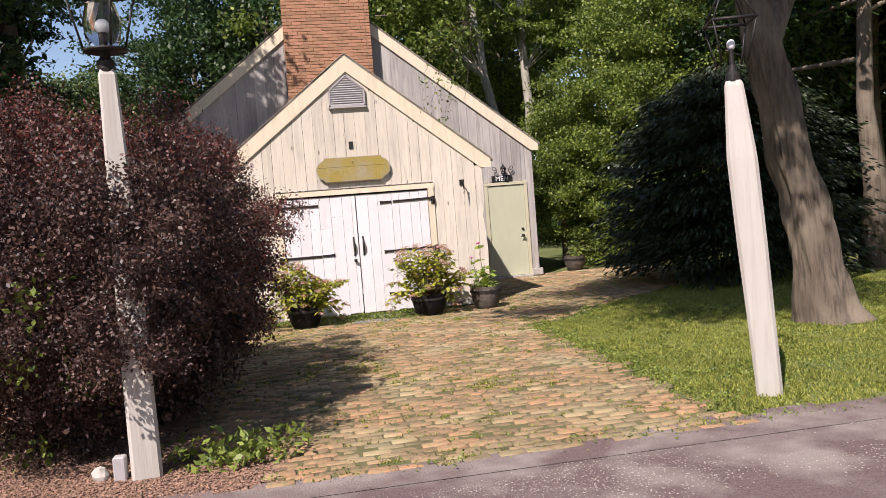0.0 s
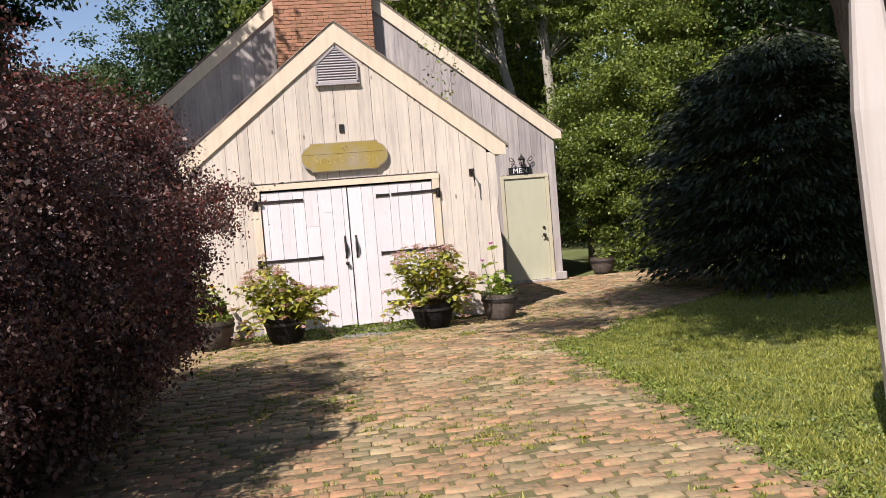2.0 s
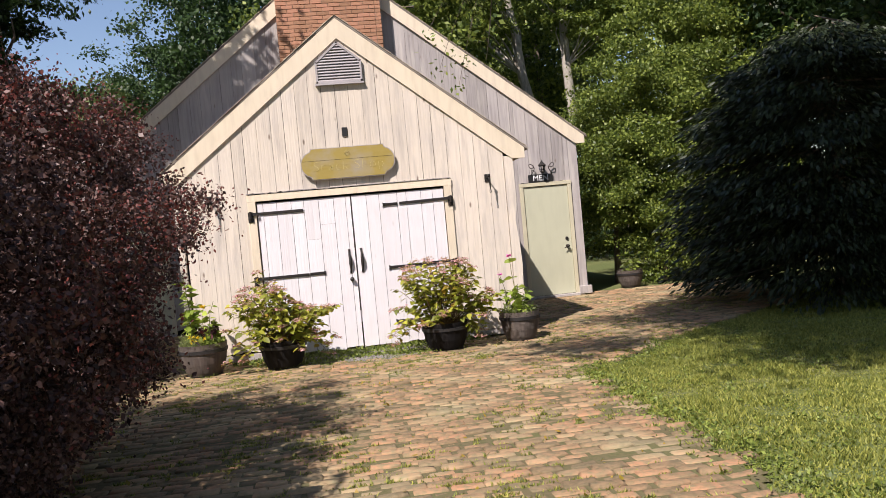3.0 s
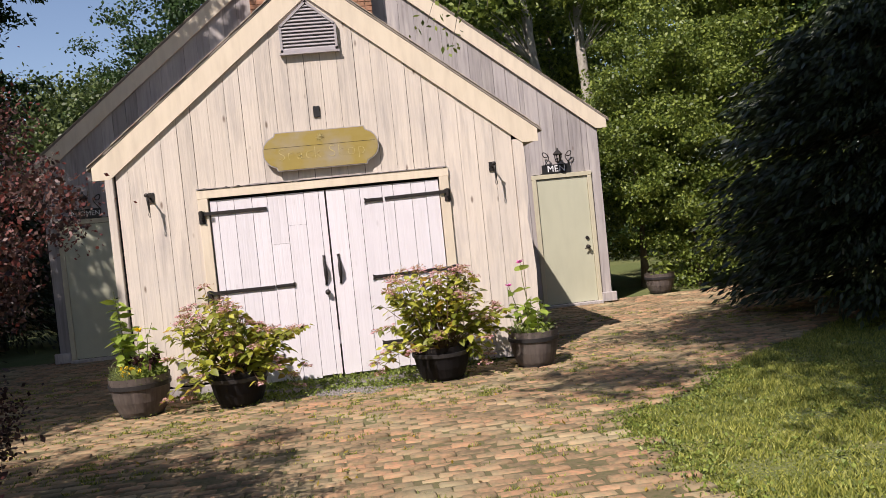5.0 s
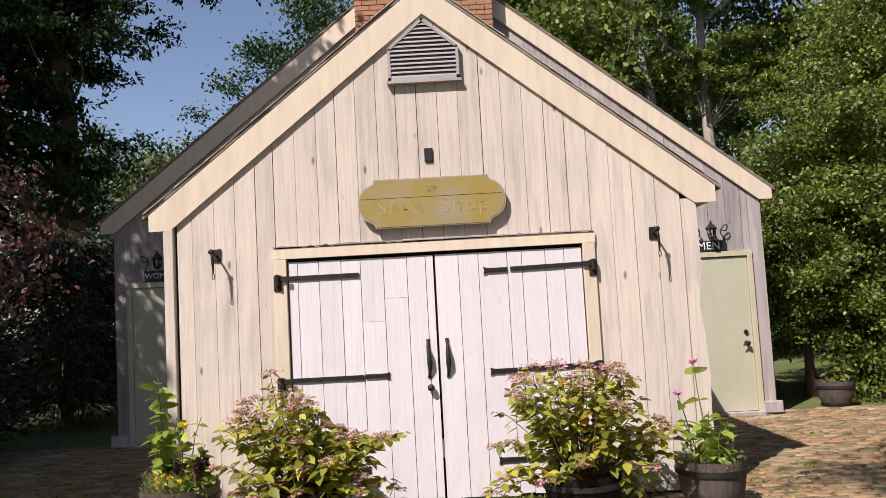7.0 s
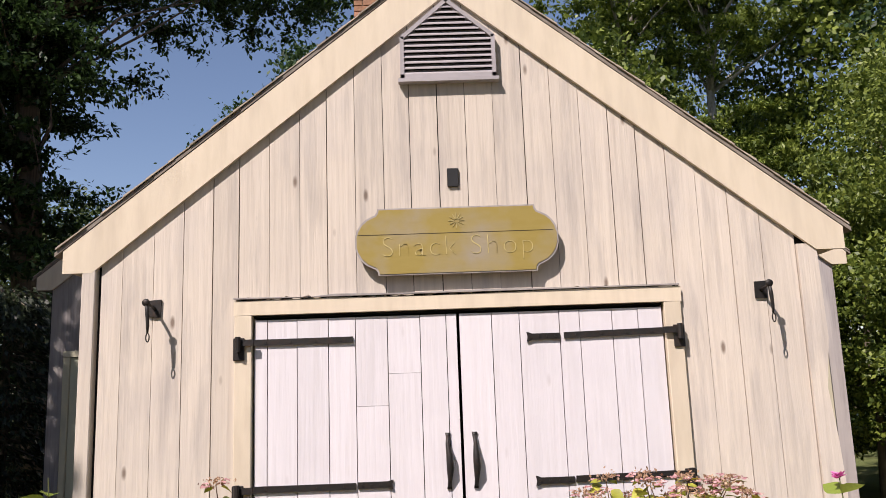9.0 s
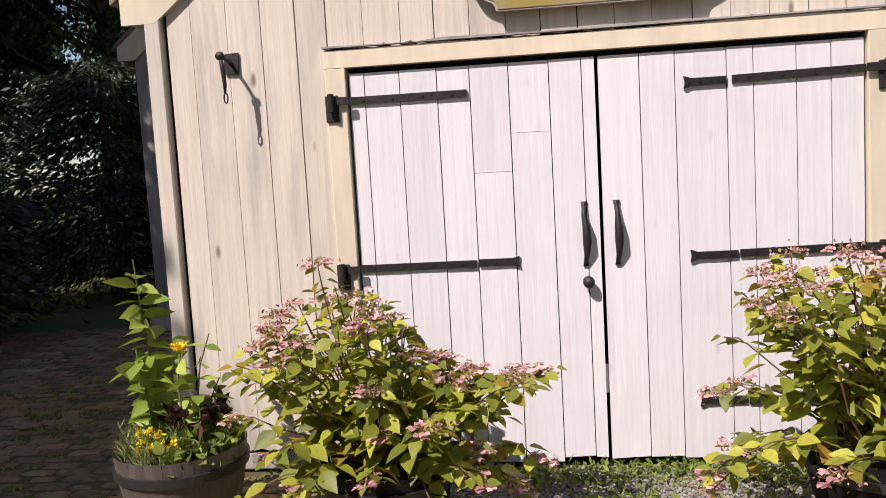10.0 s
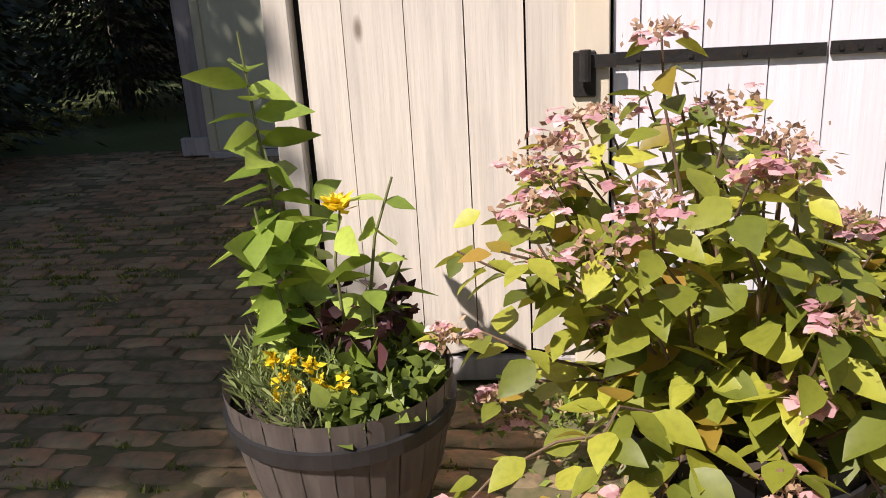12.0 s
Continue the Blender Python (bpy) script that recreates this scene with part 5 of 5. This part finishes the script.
tree(9.7, -0.3, 13.0, 0.2, 3.2, 5.0, 20000, 0.17, LEAF_DARK, 59, "straight dark tree beyond the lawn", clumps=90, loose=0.4)

# ---- grass ----
def blades(name, x, y, h, mat, rg, label, lift=0.0, wide=0.007):
    n = len(x)
    z = ground_z(x, y) + lift
    a = rg.random(n) * 6.283
    t = rg.normal(size=(n, 2)) * h[:, None] * 0.5
    R = np.stack([x, y, z], 1)
    d = np.stack([np.cos(a) * wide, np.sin(a) * wide, np.zeros(n)], 1)
    V = np.stack([R - d, R + d, R + np.stack([t[:, 0], t[:, 1], h], 1)], 1).reshape(-1, 3)
    return tagged(new(name, raw_mesh(name, V, np.arange(3 * n).reshape(n, 3), mat)), label, "grass", kind="stuff")


rg = np.random.default_rng(71)
n = 480000
x, y = rg.uniform(1.6, 9.5, n), rg.uniform(-9.0, 2.5, n)
keep = (x > right_edge(y) + rg.normal(size=n) * 0.05) & ~((y < -8.75) & (rg.random(n) < 0.8)) & (rg.random(n) < np.clip(1.5 - (x - 1.6) / 9 - (y + 9) / 22, 0.25, 1))
tall = np.array([noise.noise(Vector((a * 2.2, b * 2.2, 1.0))) + 0.7 * noise.noise(Vector((a * 6.3, b * 6.3, 6.0))) for a, b in zip(x[keep], y[keep])])
blades("grass", x[keep], y[keep], rg.uniform(0.012, 0.034, keep.sum()) * np.clip(1 + 1.3 * tall, 0.3, 2.2), GRASS_M, rg, "short mown sunlit lawn grass with dry patches")
n = 60000
x, y = rg.uniform(-12, -3.6, n), rg.uniform(-9.0, 8, n)
keep = (x < left_edge(y) - 0.2) & ((y < -6) | (y > 3.5) | (x < -7))
blades("grass", x[keep], y[keep], rg.uniform(0.02, 0.06, keep.sum()), GRASS_M, rg, "patchy lawn grass beyond the shrub")
n = 5200
q = np.stack([rg.uniform(1.7, 8.0, n), rg.uniform(-8.9, 0.5, n)], 1)
lump = np.array([noise.noise(Vector((a * 1.3, b * 1.3, 5.0))) + 0.6 * noise.noise(Vector((a * 4.1, b * 4.1, 2.0))) for a, b in q])
q = q[(lump > 0.12) & (q[:, 0] > right_edge(q[:, 1]) + 0.05)]
q = np.repeat(q, 7, 0) + rg.normal(size=(len(q) * 7, 2)) * 0.035
tagged(leaves("lawn_clover", np.column_stack([q, ground_z(q[:, 0], q[:, 1]) + rg.uniform(0.01, 0.05, len(q))]), 0.026, WEED_M, rg, None, 0.7, 1.6), "clover and broad weeds in the lawn", "weeds", kind="stuff")
# tufts in the joints of the paving, weeds at its edges
n = 22000
x, y = rg.uniform(-6, 6, n), rg.uniform(-9, 3, n)
y = -8.98 - 0.052 + np.round((y + 8.98 + 0.052) / 0.104) * 0.104 + rg.normal(size=n) * 0.008
patch = np.array([noise.noise(Vector((a * 0.9, b * 0.9, 3.0))) + 0.5 * noise.noise(Vector((a * 3.1, b * 3.1, 7.0))) for a, b in zip(x, y)])
keep = paved(x, y) & (patch + 0.35 * rg.normal(size=n) > 0.34) & ~((np.abs(x) < 2.3) & (y > 0))
x, y = np.repeat(x[keep], 16), np.repeat(y[keep], 16)
x, y = x + rg.normal(size=len(x)) * 0.026, y + rg.normal(size=len(x)) * 0.011
keep = np.ones(len(x), bool)
blades("joint_grass", x[keep], y[keep], rg.uniform(0.012, 0.034, keep.sum()), GRASS_M, rg, "small grass tufts in the paving joints", 0.008)


def weeds(name, n, xy, size, mat, label, rg, h=0.1):
    c = np.array(xy)[rg.integers(len(xy), size=n)]
    q = c + np.stack([rg.normal(size=n) * 0.11, rg.normal(size=n) * 0.08], 1)
    P = np.stack([q[:, 0], q[:, 1], ground_z(q[:, 0], q[:, 1]) + 0.01 + h * rg.random(n) ** 1.5], 1)
    return tagged(leaves(name, P, size, mat, rg, None, 0.5, 1.0), label, "weeds", kind="stuff")


edge = [(float(right_edge(v)) + 0.08, v) for v in np.arange(-8.6, -2, 0.16)]
weeds("edge_weeds", 3600, edge, 0.028, WEED_M, "leafy green weeds along the lawn edge", rg, 0.07)
base = [(v, -0.12 + 0.06 * math.sin(5 * v)) for v in np.arange(-1.6, 1.7, 0.1)] + [(v, -0.42 - 0.3 * abs(math.sin(3 * v))) for v in np.arange(-1.2, 0.9, 0.13)]
weeds("threshold_weeds", 5600, base, 0.04, WEED_M, "weeds and moss along the foot of the door", rg, 0.06)
ring = [(1.4 * math.cos(a), -1.05 * math.sin(a)) for a in np.arange(0.15, 3.0, 0.07)]
weeds("gravel_weeds", 1900, ring, 0.022, WEED_M, "low weeds where gravel meets the paving", rg, 0.04)
pots_foot = [(px + 0.33 * math.cos(a), py - 0.3 * abs(math.sin(a))) for px, py in ((-2.0, -0.66), (-1.1, -0.7), (0.97, -0.7), (2.03, -0.6)) for a in np.arange(0, 3.1, 0.3)]
weeds("pot_weeds", 500, pots_foot, 0.022, WEED_M, "small weeds round the planters", rg, 0.04)
n = 420
q = np.stack([rg.uniform(-3.2, 3.2, n), rg.uniform(-8.8, 0.0, n)], 1)
q = q[paved(q[:, 0], q[:, 1])]
tagged(leaves("fallen_leaves", np.column_stack([q, ground_z(q[:, 0], q[:, 1]) + 0.03]), 0.04, HYD_Y, rg, None, 0.55, 3.0), "dry fallen leaves on the paving", "leaves", kind="stuff")
foot = [(-1.85 + 0.07 * k, -8.3 + 0.16 * math.sin(2.3 * k)) for k in range(10)]
weeds("post_weeds", 420, foot, 0.07, WEED_M, "broad-leaved weeds at the foot of the post", rg, 0.2)

verge = [(v, -8.92 + 0.05 * math.sin(4 * v)) for v in np.arange(-1.3, 3.4, 0.17)]
weeds("verge_weeds", 620, verge, 0.026, WEED_M, "small weeds where the paving meets the drive", rg, 0.05)

# ---- loose gravel and bark, too many to count ----
def scatter(name, x, y, size, mat, label, category, rg, lift=0.01, flat=0.6, stretch=1.0):
    n = len(x)
    base = np.array([(1, 0, 0), (-1, 0, 0), (0, 1, 0), (0, -1, 0), (0, 0, 1), (0, 0, -1)], float)
    tri = np.array([(0, 2, 4), (2, 1, 4), (1, 3, 4), (3, 0, 4), (2, 0, 5), (1, 2, 5), (3, 1, 5), (0, 3, 5)])
    s = size * rg.uniform(0.5, 1.3, (n, 1, 1))
    V = base[None] * rg.uniform(0.6, 1.2, (n, 6, 1)) * s
    V[:, :, 2] *= flat
    V[:, :, 0] *= stretch
    a = rg.random(n) * 6.283
    ca, sa = np.cos(a)[:, None], np.sin(a)[:, None]
    V = np.stack([V[:, :, 0] * ca - V[:, :, 1] * sa, V[:, :, 0] * sa + V[:, :, 1] * ca, V[:, :, 2]], 2)
    V += np.stack([x, y, ground_z(x, y) + lift], 1)[:, None]
    F = (tri[None] + 6 * np.arange(n)[:, None, None]).reshape(-1, 3)
    return tagged(new(name, raw_mesh(name, V.reshape(-1, 3), F, mat)), label, category, kind="stuff")


n = 15000
x, y = rg.uniform(-1.45, 1.5, n), rg.uniform(-1.05, 0.0, n)
keep = ((x / 1.35) ** 2 + (y / 1.0) ** 2 < 1 + 0.3 * np.sin(5 * x))
scatter("gravel", x[keep], y[keep], 0.013, GRAVEL, "pale grey gravel before the double door", "gravel", rg, 0.016)
sheet("gravel_bed", np.arange(-1.5, 1.55, 0.05), np.arange(-1.1, 0.06, 0.05), lambda x, y: (x / 1.35) ** 2 + (y / 1.0) ** 2 < 1 + 0.3 * np.sin(5 * x), 0.012, GRAVEL, "grey gravel bed at the door", "gravel")
n = 26000
x, y = rg.uniform(-5.2, -1.2, n), rg.uniform(-9.0, -7.0, n)
scatter("bark_mulch", x, y, 0.009, MULCH, "reddish bark mulch under the shrub", "mulch", rg, 0.012, 0.6, 2.6)
sheet("mulch_bed", np.arange(-5.2, -1.3, 0.1), np.arange(-9.0, -3.8, 0.1), lambda x, y: x < left_edge(y) + 0.1, 0.005, MULCH, "bark mulch bed round the shrub", "mulch")
n = 34000
x, y = rg.uniform(-2, 7, n), -8.85 - 2.2 * rg.random(n) ** 1.5
thick = np.array([noise.noise(Vector((a * 0.8, b * 1.6, 9.0))) for a, b in zip(x, y)]) + 0.12 * (x - 1.0) / 2 + 0.1 * rg.normal(size=n)
x, y = x[thick > 0.05], y[thick > 0.05]
scatter("grit", x, y, 0.006, GRIT, "loose grit on the asphalt drive", "gravel", rg, 0.012)

# ---- paving bricks ----
rg = np.random.default_rng(81)
BW, BH = 0.205, 0.104
me_ps = []
for k in range(6):
    b_ = bmesh.new()
    bmesh.ops.create_cube(b_, size=1.0)
    bmesh.ops.subdivide_edges(b_, edges=list(b_.edges), cuts=3, use_grid_fill=True)
    for v in b_.verts:
        cx, cy = abs(v.co.x) * 2, abs(v.co.y) * 2
        top = v.co.z > 0.4
        worn = 0.007 * (cx ** 6 + cy ** 4) if top else 0.0
        v.co = Vector((v.co.x * 0.197, v.co.y * 0.095, v.co.z * 0.04 - 0.02 - worn))
        d = noise.noise_vector(v.co * 26 + Vector((k * 7.7, 0, 0)))
        v.co += Vector((d.x * 0.0045, d.y * 0.0045, d.z * 0.003 if top else 0))
    me_p = bpy.data.meshes.new("brick")
    b_.to_mesh(me_p)
    b_.free()
    me_p.materials.append(PAVER)
    me_p.shade_smooth()
    me_ps.append(me_p)
pavement = bpy.data.objects["pavement"]
pos = []
for r in range(int(13.6 / BH)):
    y = -8.98 + r * BH
    off = (r % 2) * BW / 2 + rg.normal() * 0.01
    for k in range(int(14 / BW)):
        pos.append((-6.8 + k * BW + off, y))
pos = np.array(pos)
pos[:, 1] += [0.035 * noise.noise(Vector((a * 0.55, b * 0.5, 4.0))) + 0.012 * noise.noise(Vector((a * 2.1, b * 1.3, 8.0))) for a, b in pos]
pos += rg.normal(size=pos.shape) * (0.012, 0.007)
keep = paved(pos[:, 0], pos[:, 1]) & ~((np.abs(pos[:, 0]) < 2.35) & (pos[:, 1] > -0.06))
keep &= ~((pos[:, 0] / 1.3) ** 2 + (pos[:, 1] / 0.95) ** 2 < 1)
pos = pos[keep]
single = (pos[:, 0] > -3.25) & (pos[:, 0] < -0.75) & (pos[:, 1] > -2.3) & (pos[:, 1] < 0.4)
wave = np.array([0.006 * noise.noise(Vector((a * 1.7, b * 1.7, 0))) for a, b in pos])
zz = ground_z(pos[:, 0], pos[:, 1]) + 0.02 + wave + rg.normal(size=len(pos)) * 0.005
for (x, y), z, t in list(zip(pos[single], zz[single], rg.normal(size=(single.sum(), 3)) * 1.2))[:300]:
    o = new("brick", me_ps[rnd.randrange(6)])
    o.matrix_world = pose(x, y, z, t[0], t[1], t[2])
    o.parent = pavement
Q, Z = pos[~single], zz[~single]
n = len(Q)
c = np.array([(-1, -1), (1, -1), (1, 1), (-1, 1)], float)
hx, hy = 0.0985, 0.047
ang = rg.normal(size=n) * 0.035
sz = rg.uniform(0.84, 1.04, (n, 1))
rings = []
for f, dz in ((1.0, -0.03), (1.0, -0.007), (0.93, 0.0)):
    fx_, fy_ = c[:, 0] * (hx if f == 1.0 else hx - 0.013), c[:, 1] * (hy if f == 1.0 else hy - 0.011)
    X = (fx_ * np.cos(ang)[:, None] - fy_ * np.sin(ang)[:, None]) * sz
    Y = (fx_ * np.sin(ang)[:, None] + fy_ * np.cos(ang)[:, None]) * sz
    T = dz + (rg.normal(size=(n, 4)) * 0.003 if f < 1 else 0)
    rings.append(np.stack([X + Q[:, :1], Y + Q[:, 1:], np.broadcast_to(T, (n, 4)) + Z[:, None]], 2))
V = np.concatenate(rings, 1).reshape(-1, 3)
f = [(8, 9, 10, 11)] + [(a + k, a + (k + 1) % 4, a + 4 + (k + 1) % 4, a + 4 + k) for a in (0, 4) for k in range(4)]
F = (np.array(f)[None] + 12 * np.arange(n)[:, None, None]).reshape(-1, 4)
o = new("other_bricks", raw_mesh("other_bricks", V, F, PAVERI))
o.parent = pavement
o["kind"] = "stuff"
